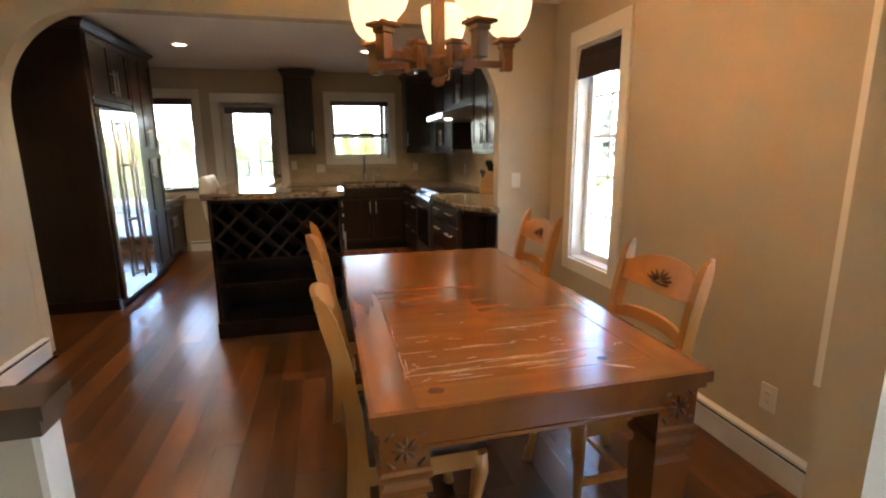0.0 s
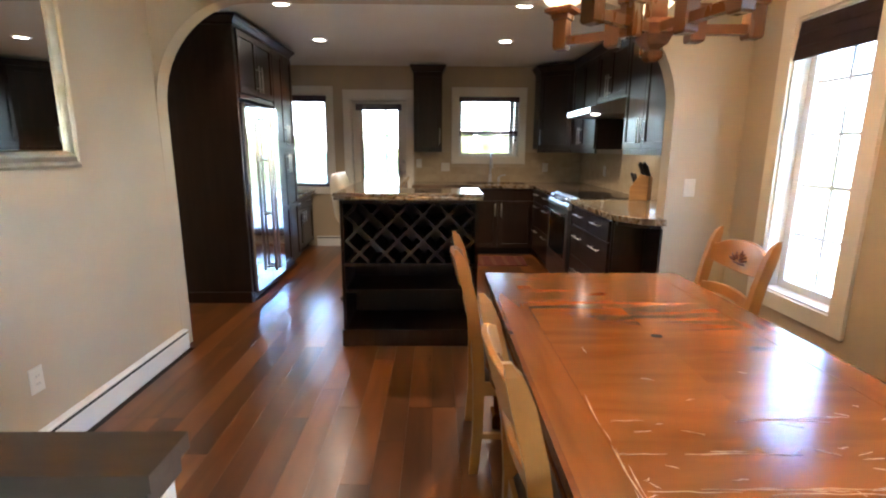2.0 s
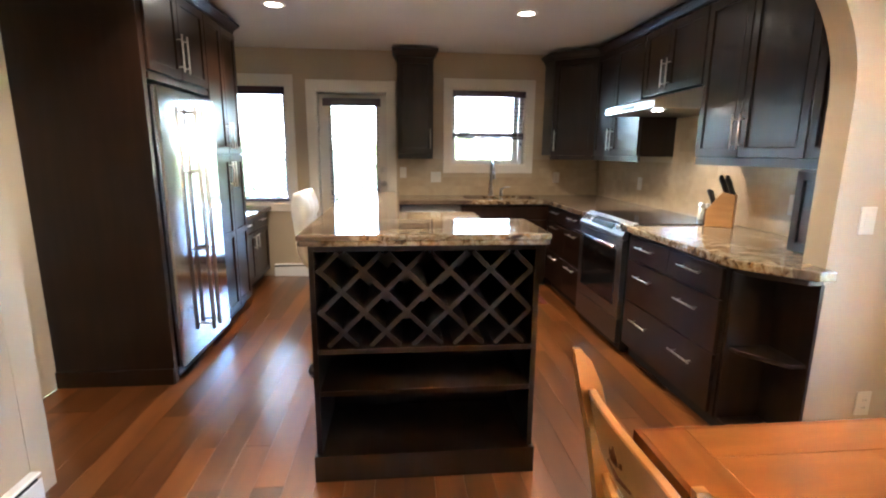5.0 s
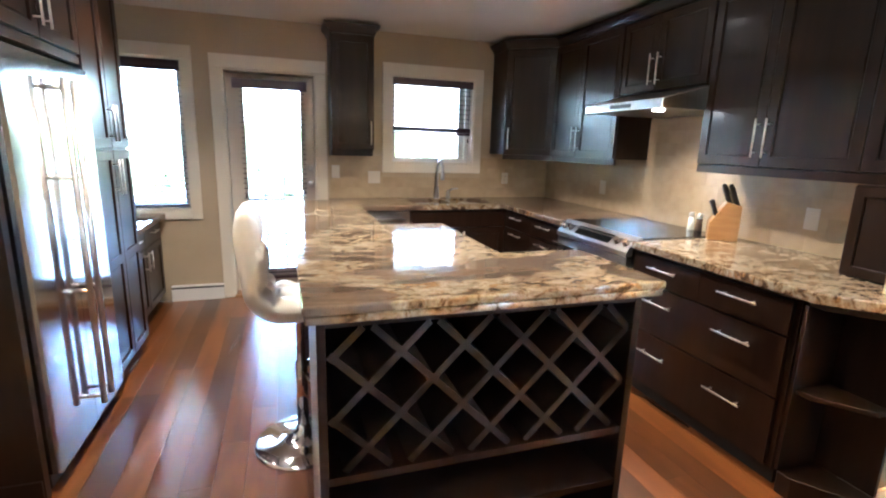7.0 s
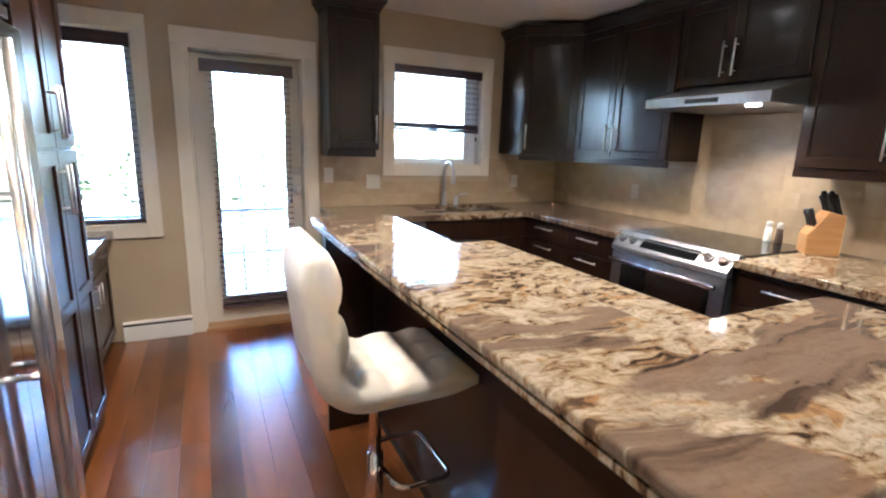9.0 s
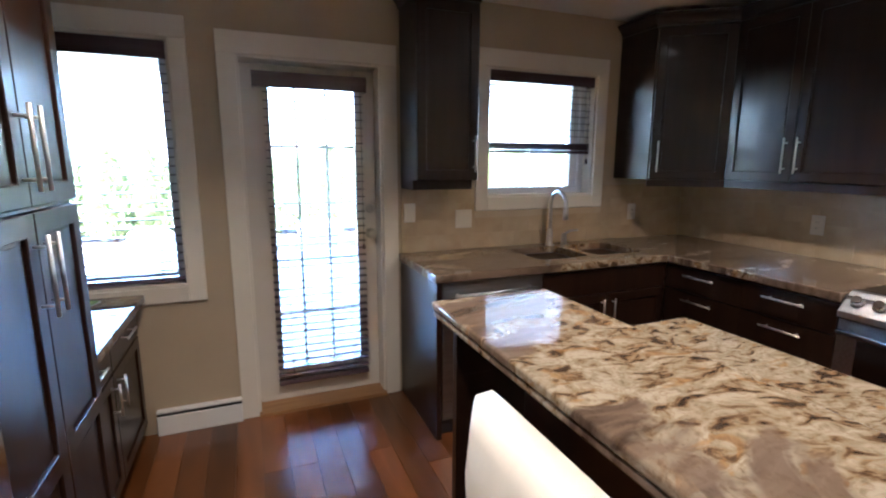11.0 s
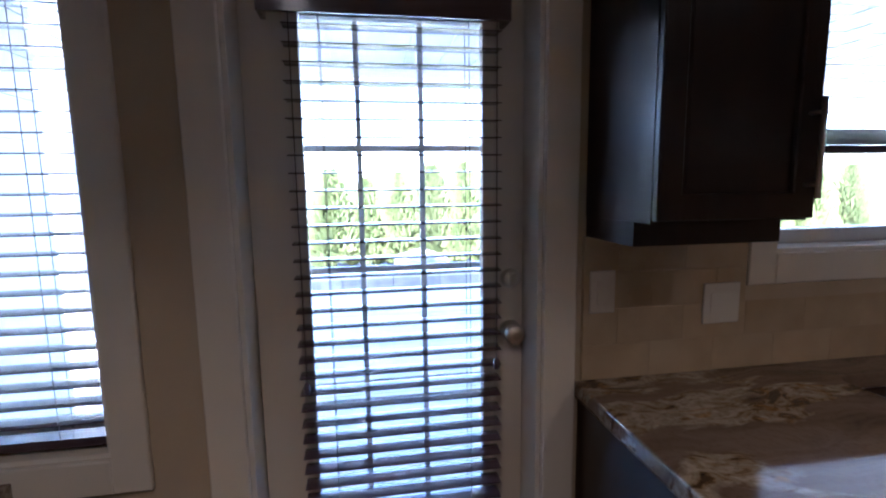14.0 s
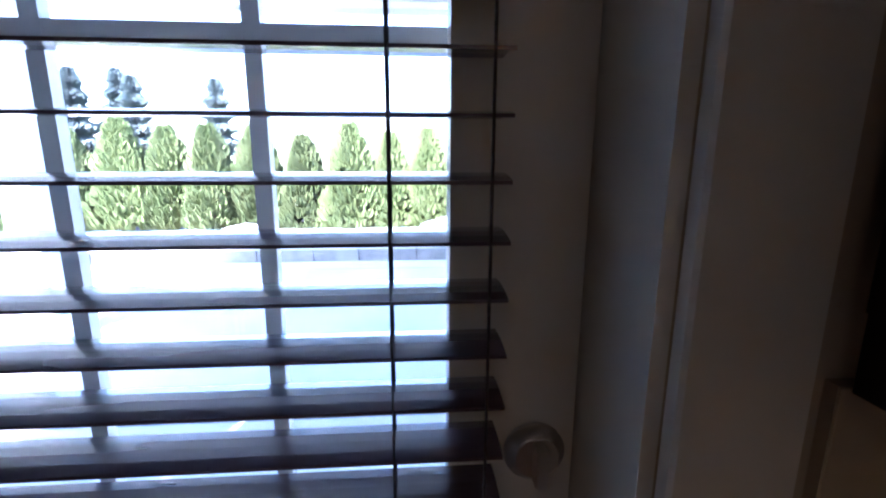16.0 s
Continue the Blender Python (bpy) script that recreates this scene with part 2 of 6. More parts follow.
CAPW = mat("dark capping wood", (0.048, 0.026, 0.014), (0.072, 0.042, 0.024), 0.35, stretch=(1, 8, 8), size=3)
LIGHTW = mat("lacquered maple", (0.145, 0.056, 0.016), (0.098, 0.036, 0.010), 0.28, stretch=(4, 4, 0.7), size=4)
GILT = mat("champagne gilt frame", (0.42, 0.36, 0.24), (0.54, 0.48, 0.36), 0.32, metal=0.75, size=10, bump=0.1)
MIRROR = mat("mirror silver", (0.86, 0.87, 0.86), (0.85, 0.86, 0.85), 0.015, metal=1.0, bump=0, rvar=0.0)
SHADE = glow("lit alabaster glass", (1.0, 0.68, 0.33), 0.065)
CANGLOW = glow("lit lamp lens", (1.0, 0.82, 0.58), 1.0)
DISPLAY = mat("dark display", (0.006, 0.007, 0.008), None, 0.1, spec=0.15)
PAPER = mat("paper", (0.74, 0.76, 0.72), (0.66, 0.70, 0.64), 0.7)
GREENP = mat("green leaflet", (0.22, 0.36, 0.12), (0.30, 0.42, 0.18), 0.6)
RUG = mat("red woven mat", (0.16, 0.028, 0.016), (0.07, 0.02, 0.014), 0.95, size=30, bump=0.5, fine=200)
CLEAR = glass_mat("window glass")
SHADEGLASS = glass_mat("clear plastic", (0.9, 0.95, 1.0), 0.05)
CONCRETE = mat("pale concrete", (0.57, 0.555, 0.525), (0.49, 0.48, 0.455), 0.85, size=1.5, bump=0.3, fine=60)
STONE = mat("grey stone", (0.30, 0.29, 0.27), (0.20, 0.195, 0.18), 0.9, size=5, bump=0.6, fine=30)
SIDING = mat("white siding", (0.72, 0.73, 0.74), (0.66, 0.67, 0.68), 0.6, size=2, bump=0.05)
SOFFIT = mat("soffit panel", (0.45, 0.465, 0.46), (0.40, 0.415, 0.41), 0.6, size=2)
CEDAR = mat("cedar leaf", (0.095, 0.122, 0.034), (0.165, 0.190, 0.064), 0.7, size=6, bump=0.3, fine=40, rnd=0.2)
# distance haze is mixed into this needle colour, paler and bluer than bare foliage
FIR = mat("hazed fir leaf", (0.11, 0.14, 0.125), (0.16, 0.19, 0.17), 0.8, size=2, bump=0.3, rnd=0.2)
BARK = mat("bark", (0.09, 0.06, 0.04), (0.06, 0.04, 0.03), 0.95, bump=0.5)
GRASS = mat("dry lawn", (0.13, 0.14, 0.05), (0.20, 0.17, 0.08), 0.95, size=3, bump=0.5)


# ---- mesh helpers ----
def box(bm, x0, x1, y0, y1, z0, z1):
    v = [bm.verts.new(p) for p in ((x0, y0, z0), (x1, y0, z0), (x1, y1, z0), (x0, y1, z0), (x0, y0, z1), (x1, y0, z1), (x1, y1, z1), (x0, y1, z1))]
    for f in ((3, 2, 1, 0), (4, 5, 6, 7), (0, 1, 5, 4), (1, 2, 6, 5), (2, 3, 7, 6), (3, 0, 4, 7)):
        bm.faces.new([v[i] for i in f])
    return v


def slab(bm, o, u, n, u0, u1, z0, z1, n0, n1):
    """A box in the frame of a front: u along it, n out of it, z up."""
    v = box(bm, u0, u1, n0, n1, z0, z1)
    o, u, n = Vector(o), Vector(u), Vector(n)
    flip = u.cross(n).z < 0
    for w in v:
        a, b, c = w.co
        w.co = o + u * a + n * b + Vector((0, 0, c))
    if flip:
        bmesh.ops.reverse_faces(bm, faces=list({f for w in v for f in w.link_faces}))
    return v


def prism(bm, pts, lo, hi, axis="z"):
    """A straight body on a flat outline; axis says which way it is extruded."""
    put = {"z": lambda a, b, c: (a, b, c), "y": lambda a, b, c: (a, c, b), "x": lambda a, b, c: (c, a, b)}[axis]
    lower, upper = [bm.verts.new(put(a, b, lo)) for a, b in pts], [bm.verts.new(put(a, b, hi)) for a, b in pts]
    made = [bm.faces.new(lower), bm.faces.new(upper)]
    for i in range(len(pts)):
        j = (i + 1) % len(pts)
        made.append(bm.faces.new((lower[i], lower[j], upper[j], upper[i])))
    bmesh.ops.recalc_face_normals(bm, faces=made)
    return lower + upper


def tube(bm, pts, r, n=10, caps=True, squash=1.0):
    """A round bar along points; r may be a list."""
    pts = [Vector(p) for p in pts]
    rs = r if isinstance(r, (list, tuple)) else [r] * len(pts)
    rings, made = [], []
    side = None
    for i, p in enumerate(pts):
        d = (pts[min(i + 1, len(pts) - 1)] - pts[max(i - 1, 0)]).normalized()
        ref = side if side is not None else (Vector((0, 0, 1)) if abs(d.z) < 0.9 else Vector((1, 0, 0)))
        a = (ref - d * ref.dot(d)).normalized()
        side = a
        b = d.cross(a)
        rings.append([bm.verts.new(p + (a * math.cos(2 * math.pi * k / n) + b * math.sin(2 * math.pi * k / n) * squash) * rs[i]) for k in range(n)])
    for q, w in zip(rings, rings[1:]):
        for k in range(n):
            f = bm.faces.new((q[k], q[(k + 1) % n], w[(k + 1) % n], w[k]))
            f.smooth = True
            made.append(f)
    if caps:
        made += [bm.faces.new(rings[0][::-1]), bm.faces.new(rings[-1])]
    return made


def lathe(bm, profile, c=(0, 0, 0), n=24, square=False):
    """A turned body: (radius, height) pairs round the upright through c."""
    n = 4 if square else n
    off = math.pi / 4 if square else 0
    k2 = math.sqrt(2) if square else 1
    rings = [[bm.verts.new((c[0] + k2 * r * math.cos(off + 2 * math.pi * k / n), c[1] + k2 * r * math.sin(off + 2 * math.pi * k / n), c[2] + z)) for k in range(n)] for r, z in profile]
    for q, w in zip(rings, rings[1:]):
        for k in range(n):
            bm.faces.new((q[k], q[(k + 1) % n], w[(k + 1) % n], w[k])).smooth = not square
    bm.faces.new(rings[0][::-1]), bm.faces.new(rings[-1])


def thing(name, base, label, category, group="", kind=""):
    ob = new(name)
    ob.empty_display_size = 0.1
    ob.location = base
    return tagged(ob, label, category, group, kind)


def root_place(ob):
    p = Vector((0, 0, 0))
    while ob:
        p += ob.location
        ob = ob.parent
    return p


def mesh_of(name, bm, material, bevel=0.0, seg=1):
    if bevel:
        edges = [e for e in bm.edges if len(e.link_faces) == 2 and e.calc_face_angle(0) > 0.6]
        bmesh.ops.bevel(bm, geom=edges, offset=bevel, segments=seg, profile=0.5, affect="EDGES", clamp_overlap=True)
    me = bpy.data.meshes.new(name)
    bm.to_mesh(me)
    bm.free()
    me.materials.append(material)
    return me


def part(name, bm, material, parent=None, label="", bevel=0.0, seg=1):
    """Links a bmesh, in the place's own metres, as one mesh under a thing or a part."""
    ob = new(name, mesh_of(name, bm, material, bevel, seg))
    if parent:
        base = root_place(parent)
        ob.data.transform(Matrix.Translation(-base))
        ob.parent = parent
    return tagged(ob, label)


def solid(name, bm, material, label, category, base=None, group="", kind="", bevel=0.0, seg=1):
    """A thing that is one mesh, with its origin at its base."""
    ob = new(name, mesh_of(name, bm, material, bevel, seg))
    if base:
        ob.data.transform(Matrix.Translation(-Vector(base)))
        ob.location = base
    return tagged(ob, label, category, group, kind)


def B(*boxes):
    bm = bmesh.new()
    for b in boxes:
        box(bm, *b)
    return bm


def cells(bm, us, zs, full, put, n0, n1):
    """One connected body of the full cells of a grid; put(u, z, depth) gives the place."""
    made = {}

    def v(i, k, d):
        if (i, k, d) not in made:
            made[i, k, d] = bm.verts.new(put(us[i], zs[k], n1 if d else n0))
        return made[i, k, d]

    fs = []
    for i, k in full:
        fs.append(bm.faces.new((v(i, k, 1), v(i + 1, k, 1), v(i + 1, k + 1, 1), v(i, k + 1, 1))))
        fs.append(bm.faces.new((v(i, k, 0), v(i, k + 1, 0), v(i + 1, k + 1, 0), v(i + 1, k, 0))))
        for (di, dk), (a, b) in (((-1, 0), ((i, k), (i, k + 1))), ((1, 0), ((i + 1, k), (i + 1, k + 1))), ((0, -1), ((i, k), (i + 1, k))), ((0, 1), ((i, k + 1), (i + 1, k + 1)))):
            if (i + di, k + dk) not in full:
                fs.append(bm.faces.new((v(*a, 0), v(*b, 0), v(*b, 1), v(*a, 1))))
    bmesh.ops.recalc_face_normals(bm, faces=fs)


def setting(name, bm, material, label, category, bevel=0.0):
    return solid(name, bm, material, label, category, kind="structure", bevel=bevel)


# ---- the plan ----
LW, RW, KL, KR = -0.99, 2.72, -1.55, 2.77      # dining side walls, kitchen side walls
AY0, AY1, BY, FY, TOP = 4.40, 4.52, 8.0, -1.6, 2.44
T = 0.14


def wall_with_holes(bm, u0, u1, z0, z1, holes, put, n0, n1):
    """One connected wall round rectangular holes."""
    us = sorted({u0, u1, *(v for h in holes for v in h[:2])})
    zs = sorted({z0, z1, *(min(max(v, z0), z1) for h in holes for v in h[2:])})
    full = {(i, k) for i in range(len(us) - 1) for k in range(len(zs) - 1) if not any(h[0] < (us[i] + us[i + 1]) / 2 < h[1] and h[2] < (zs[k] + zs[k + 1]) / 2 < h[3] for h in holes)}
    cells(bm, us, zs, full, put, n0, n1)


DOOR = (-0.413, 0.354, 0.0, 2.02)
LWIN = (-1.42, -0.72, 0.82, 2.07)
KWIN = (1.055, 1.895, 1.25, 2.065)
DWIN = (3.50, 4.03, 0.555, 2.06)
# the next opening is out of view, added wide to let in fill daylight
FILL_WIN = (-1.20, 1.30, 0.555, 2.06)
EWIN = (1.62, 2.005, 0.555, 2.06)
bm = bmesh.new()
wall_with_holes(bm, KL - T, KR + T, 0, TOP, [DOOR, LWIN, KWIN], lambda a, c, d: (a, d, c), BY, BY + 0.16)
setting("wall_back", bm, WALL, "tan painted kitchen wall with door and windows", "wall")
bm = bmesh.new()
wall_with_holes(bm, FY, AY1, 0, TOP, [DWIN, FILL_WIN, EWIN], lambda a, c, d: (d, a, c), RW, RW + 0.16)
setting("wall_dining_right", bm, WALL, "tan painted dining room wall with tall windows", "wall")
setting("wall_kitchen_right", B((KR, KR + 0.14, AY1, BY, 0, TOP)), WALL, "tan painted kitchen side wall", "wall")
setting("wall_kitchen_left", B((KL - 0.14, KL, AY1, BY, 0, TOP)), WALL, "tan painted kitchen wall behind tall cabinets", "wall")
setting("wall_dining_left", B((LW - 0.14, LW, FY, AY0, -1.4, TOP)), WALL, "tan painted dining room wall", "wall")
setting("wall_front", B((LW - 0.14, RW + 0.16, FY - 0.14, FY, -1.4, TOP)), WALL, "plain tan wall closing the room", "wall")
setting("wall_stub", B((2.015, RW, 1.45, 1.57, 0, TOP)), WALL, "tan painted wall end beside the dining room", "wall")

# the arch: flat in the middle with rounded shoulders
AL, AR, AZ, ASP, ARX = -0.989, 2.268, 2.245, 1.60, 0.60
bm = bmesh.new()
curve = [(AR, ASP)] + [(AR - ARX + ARX * math.cos(t), ASP + (AZ - ASP) * math.sin(t)) for t in (math.pi / 2 * i / 14 for i in range(1, 15))]
curve += [(AL + ARX + ARX * math.cos(t), ASP + (AZ - ASP) * math.sin(t)) for t in (math.pi / 2 + math.pi / 2 * i / 14 for i in range(0, 15))]
for (xa, za), (xb, zb) in zip(curve, curve[1:]):
    prism(bm, [(xa, za), (xb, zb), (xb, TOP), (xa, TOP)], AY0, AY1, "y")
box(bm, KL - T, AL, AY0, AY1, 0, TOP)
box(bm, AR, KR + 0.14, AY0, AY1, 0, TOP)
bmesh.ops.remove_doubles(bm, verts=bm.verts, dist=1e-5)
setting("wall_arch", bm, WALL, "tan wall with a wide arched opening", "wall")
setting("ceiling", B((KL - T, KR + 0.16, FY - T, BY + 0.16, TOP, TOP + 0.15)), CEIL, "off-white textured ceiling", "ceiling")

# floor on its base; the planks follow at the end of the file
floor = setting("floor", B((0.21, RW, FY, AY0, -0.18, -0.014), (LW, 0.21, 2.10, AY0, -0.18, -0.014), (KL, KR, AY0, BY, -0.18, -0.014)), SUBFLOOR, "glossy dark walnut plank floor", "floor")
setting("stair_landing", B((LW, 0.21, FY, 2.10, -1.4, -1.22)), SUBFLOOR, "dark landing below the half wall", "floor")


# ---- skirting heaters and trim ----
def heater(name, o, u, n, length, h=0.140):
    """A slim enamelled heating skirting; a black strip along its top stands in for the shaded slot."""
    t = thing(name, tuple(Vector(o)), "white enamel baseboard heater with a black strip for the slot shade", "baseboard heater", kind="structure")
    bm = bmesh.new()
    slab(bm, o, u, n, 0, length, 0.0, h * 0.80, 0.036, 0.042)
    part("front_panel", bm, HEATER, t, bevel=0.004)
    bm = bmesh.new()
    slab(bm, o, u, n, 0.002, length - 0.002, 0.0, h * 0.895, 0.0125, 0.024)
    part("slot", bm, BLACK, t, "black strip for the slot shade")
    bm = bmesh.new()
    slab(bm, o, u, n, 0, length, 0.0, h * 0.8995, 0.0, 0.012)
    part("back_panel", bm, HEATER, t)
    bm = bmesh.new()
    slab(bm, o, u, n, 0, length, h * 0.90, h, 0.0, 0.042)
    part("top_rail", bm, HEATER, t, bevel=0.004)


heater("baseboard_heater", (LW, 2.25, 0), (0, 1, 0), (1, 0, 0), AY0 - 2.25 + 0.0)
heater("baseboard_heater", (RW, 1.60, 0), (0, 1, 0), (-1, 0, 0), AY0 - 1.60)
heater("baseboard_heater", (-0.93, BY, 0), (1, 0, 0), (0, -1, 0), 0.428)
setting("baseboard", B((AR + 0.002, RW - 0.036, AY0 - 0.014, AY0, 0, 0.12), (AR - 0.014, AR, AY0 - 0.014, AY1, 0, 0.12)), TRIM, "cream baseboard round the arch foot", "baseboard", bevel=0.003)


def casing(name, o, u, n, hole, w, label, sill=True, top_extra=0.02):
    """Flat boards round an opening."""
    u0, u1, z0, z1 = hole
    t = thing(name, tuple(Vector(o) + Vector(u) * ((u0 + u1) / 2) + Vector((0, 0, z0))), label, "window trim" if sill else "door trim", kind="structure")
    for a, b in ((u0 - w, u0), (u1, u1 + w)):
        bm = bmesh.new()
        slab(bm, o, u, n, a, b, (z0 - w if sill else 0.0), z1, 0.0, 0.018)
        part("side_board", bm, TRIM, t, bevel=0.003)
    bm = bmesh.new()
    slab(bm, o, u, n, u0 - w, u1 + w, z1 + 0.0005, z1 + w + top_extra, 0.0, 0.020)
    part("head_board", bm, TRIM, t, bevel=0.003)
    if sill:
        bm = bmesh.new()
        slab(bm, o, u, n, u0 + 0.0005, u1 - 0.0005, z0 - w, z0, 0.0, 0.018)
        part("bottom_board", bm, TRIM, t, bevel=0.003)
    for nm, (a, b, c, d) in (("jamb", (u0, u0 + 0.012, z0, z1)), ("jamb", (u1 - 0.012, u1, z0, z1)), ("jamb", (u0 + 0.012, u1 - 0.012, z1 - 0.012, z1))) + ((("stool_board", (u0 + 0.012, u1 - 0.012, z0, z0 + 0.012)),) if sill else ()):
        bm = bmesh.new()
        slab(bm, o, u, n, a, b, c, d, -0.15 if sill else -0.19, 0.0)
        part(nm, bm, TRIM, t)
    return t


XU, YU = (1, 0, 0), (0, 1, 0)
casing("door_trim", (0, BY, 0), XU, (0, -1, 0), DOOR, 0.092, "cream painted casing round the patio door", sill=False)
casing("window_trim", (0, BY, 0), XU, (0, -1, 0), LWIN, 0.085, "cream painted casing round the desk window")
casing("window_trim", (0, BY, 0), XU, (0, -1, 0), KWIN, 0.088, "cream painted casing round the sink window")
casing("window_trim", (RW, 0, 0), YU, (-1, 0, 0), DWIN, 0.092, "cream painted casing round the tall dining window")
casing("window_trim", (RW, 0, 0), YU, (-1, 0, 0), EWIN, 0.085, "cream painted casing of a window behind the wall end")


def window(name, o, u, n, hole, cols, rows, label, sash=None, depth=-0.12):
    """White vinyl frame, glass and dividing bars."""
    u0, u1, z0, z1 = hole[0] + 0.012, hole[1] - 0.012, hole[2] + 0.012, hole[3] - 0.012
    t = thing(name, tuple(Vector(o) + Vector(u) * u0 + Vector((0, 0, z0))), label, "window", kind="structure")
    f = 0.045
    bm = bmesh.new()
    for a, b, c, d in ((u0, u0 + f, z0, z1), (u1 - f, u1, z0, z1), (u0 + f, u1 - f, z0, z0 + f), (u0 + f, u1 - f, z1 - f, z1)):
        slab(bm, o, u, n, a, b, c, d, depth - 0.03, depth + 0.03)
    part("window_frame", bm, VINYL, t, bevel=0.004)
    g0, g1, h0, h1 = u0 + f, u1 - f, z0 + f, z1 - f
    for i in range(1, cols):
        bm = bmesh.new()
        a = g0 + (g1 - g0) * i / cols
        slab(bm, o, u, n, a - 0.009, a + 0.009, h0, h1, depth - 0.008, depth + 0.008)
        part("muntin", bm, VINYL, t)
    for j in range(1, rows):
        bm = bmesh.new()
        c = h0 + (h1 - h0) * j / rows
        slab(bm, o, u, n, g0, g1, c - 0.009, c + 0.009, depth - 0.0075, depth + 0.0075)
        part("muntin", bm, VINYL, t)
    if sash:
        bm = bmesh.new()
        slab(bm, o, u, n, sash - 0.03, sash + 0.03, h0, h1, depth - 0.02, depth + 0.025)
        part("meeting_stile", bm, VINYL, t, bevel=0.003)
    bm = bmesh.new()
    slab(bm, o, u, n, g0, g1, h0, h1, depth - 0.003, depth + 0.003)
    g = part("pane", bm, CLEAR, t)
    g.visible_shadow = False
    return t


window("window_1", (0, BY, 0), XU, (0, -1, 0), LWIN, 1, 1, "white framed window behind a dark slatted blind", None)
window("window_2", (0, BY, 0), XU, (0, -1, 0), KWIN, 1, 1, "white framed sliding window above the sink", 1.80)
window("window_3", (RW, 0, 0), YU, (-1, 0, 0), DWIN, 2, 5, "tall white framed dining window with dividing bars")
window("window_4", (RW, 0, 0), YU, (-1, 0, 0), FILL_WIN, 4, 5, "wide unseen window added for fill daylight behind the dining room")
window("window_5", (RW, 0, 0), YU, (-1, 0, 0), EWIN, 2, 5, "narrow white framed window beside the wall end")


def blind(name, label, u0, u1, yc, top, bottom, pitch, tilt, depth=0.050, stack=0, valance=0.075, val_out=0.045, over=0.012, over_right=None):
    """A slatted blind on the back wall: valance, slats, bottom rail, ladder cords."""
    t = thing(name, ((u0 + u1) / 2, yc, top), label, "window blind")
    over_right = over if over_right is None else over_right
    bm = B((u0 - over, u1 + over_right, yc - val_out, yc - val_out + 0.012, top - valance, top), (u0 - over, u0 - over + 0.012, yc - val_out + 0.0122, yc + 0.03, top - valance, top), (u1 + over_right - 0.012, u1 + over_right, yc - val_out + 0.0122, yc + 0.03, top - valance, top))
    part("valance", bm, SLAT, t, bevel=0.003)
    part("head_rail", B((u0, u1, yc - 0.025, yc + 0.028, top - valance + 0.02, top - 0.012)), SLAT, t)
    c, s = math.cos(tilt), math.sin(tilt)

    def slat_mesh():
        bm = bmesh.new()
        n = 4
        rows_ = []
        for side in (0.0014, -0.0014):
            for k in range(n + 1):
                w = depth * (k / n - 0.5)
                bow = 0.0022 * (1 - (2 * k / n - 1) ** 2)
                yy, zz = w * c - (side + bow) * s, w * s + (side + bow) * c
                rows_.append([bm.verts.new((x, yy, zz)) for x in (u0 - (u0 + u1) / 2, u1 - (u0 + u1) / 2)])
        for k in range(n):
            bm.faces.new((rows_[k][0], rows_[k][1], rows_[k + 1][1], rows_[k + 1][0]))
            q = n + 1 + k
            bm.faces.new((rows_[q + 1][0], rows_[q + 1][1], rows_[q][1], rows_[q][0]))
        for a, b in ((0, n + 1), (n, 2 * n + 1)):
            bm.faces.new((rows_[a][0], rows_[a][1], rows_[b][1], rows_[b][0]))
        for e in (0, 1):
            bm.faces.new([rows_[k][e] for k in range(n + 1)] + [rows_[n + 1 + k][e] for k in range(n, -1, -1)])
        bmesh.ops.recalc_face_normals(bm, faces=bm.faces)
        return mesh_of("slat", bm, SLAT)

    me = slat_mesh()
    z = top - valance - 0.02
    low = bottom + 0.03 + stack * 0.0036
    while z > low:
        ob = new("slat", me)
        ob.parent = t
        ob.location = (0, random.uniform(-0.0015, 0.0015), z - top)
        ob.rotation_euler = (random.uniform(-0.02, 0.02), random.uniform(-0.0015, 0.0015), 0)
        z -= pitch
    for k in range(stack):
        ob = new("slat", me)
        ob.parent = t
        ob.location = (random.uniform(-0.002, 0.002), 0, bottom + 0.026 + 0.0036 * k - top)
        ob.rotation_euler = (-tilt, 0, 0)
    part("bottom_rail", B((u0, u1, yc - depth / 2, yc + depth / 2, bottom, bottom + 0.022)), SLAT, t, bevel=0.004)
    w = u1 - u0
    for f in (0.16, 0.84) if w < 1 else (0.12, 0.5, 0.88):
        for dy in (-depth / 2 - 0.001, depth / 2 + 0.001):
            bm = bmesh.new()
            tube(bm, [(u0 + w * f, yc + dy, top - valance), (u0 + w * f, yc + dy, bottom + 0.01)], 0.0011, 5)
            part("ladder_cord", bm, CORD, t)
    return t


door_blind = blind("door_blind", "dark wooden slatted blind lowered over the door glass", -0.290, 0.260, 8.083, 1.955, 0.135, 0.0448, 0.04, valance=0.085, val_out=0.040, over=0.052, over_right=0.020)
left_blind = blind("window_blind", "dark wooden slatted blind lowered in the desk window", LWIN[0] + 0.03, LWIN[1] - 0.016, 8.045, 2.055, 0.845, 0.0455, 0.08, valance=0.085, over=0.008)
sink_blind = blind("window_blind", "dark wooden slatted blind half raised above the sink", KWIN[0] + 0.02, KWIN[1] - 0.02, 8.05, 2.055, 1.535, 0.0445, 0.10, stack=13, valance=0.07, over=0.008)
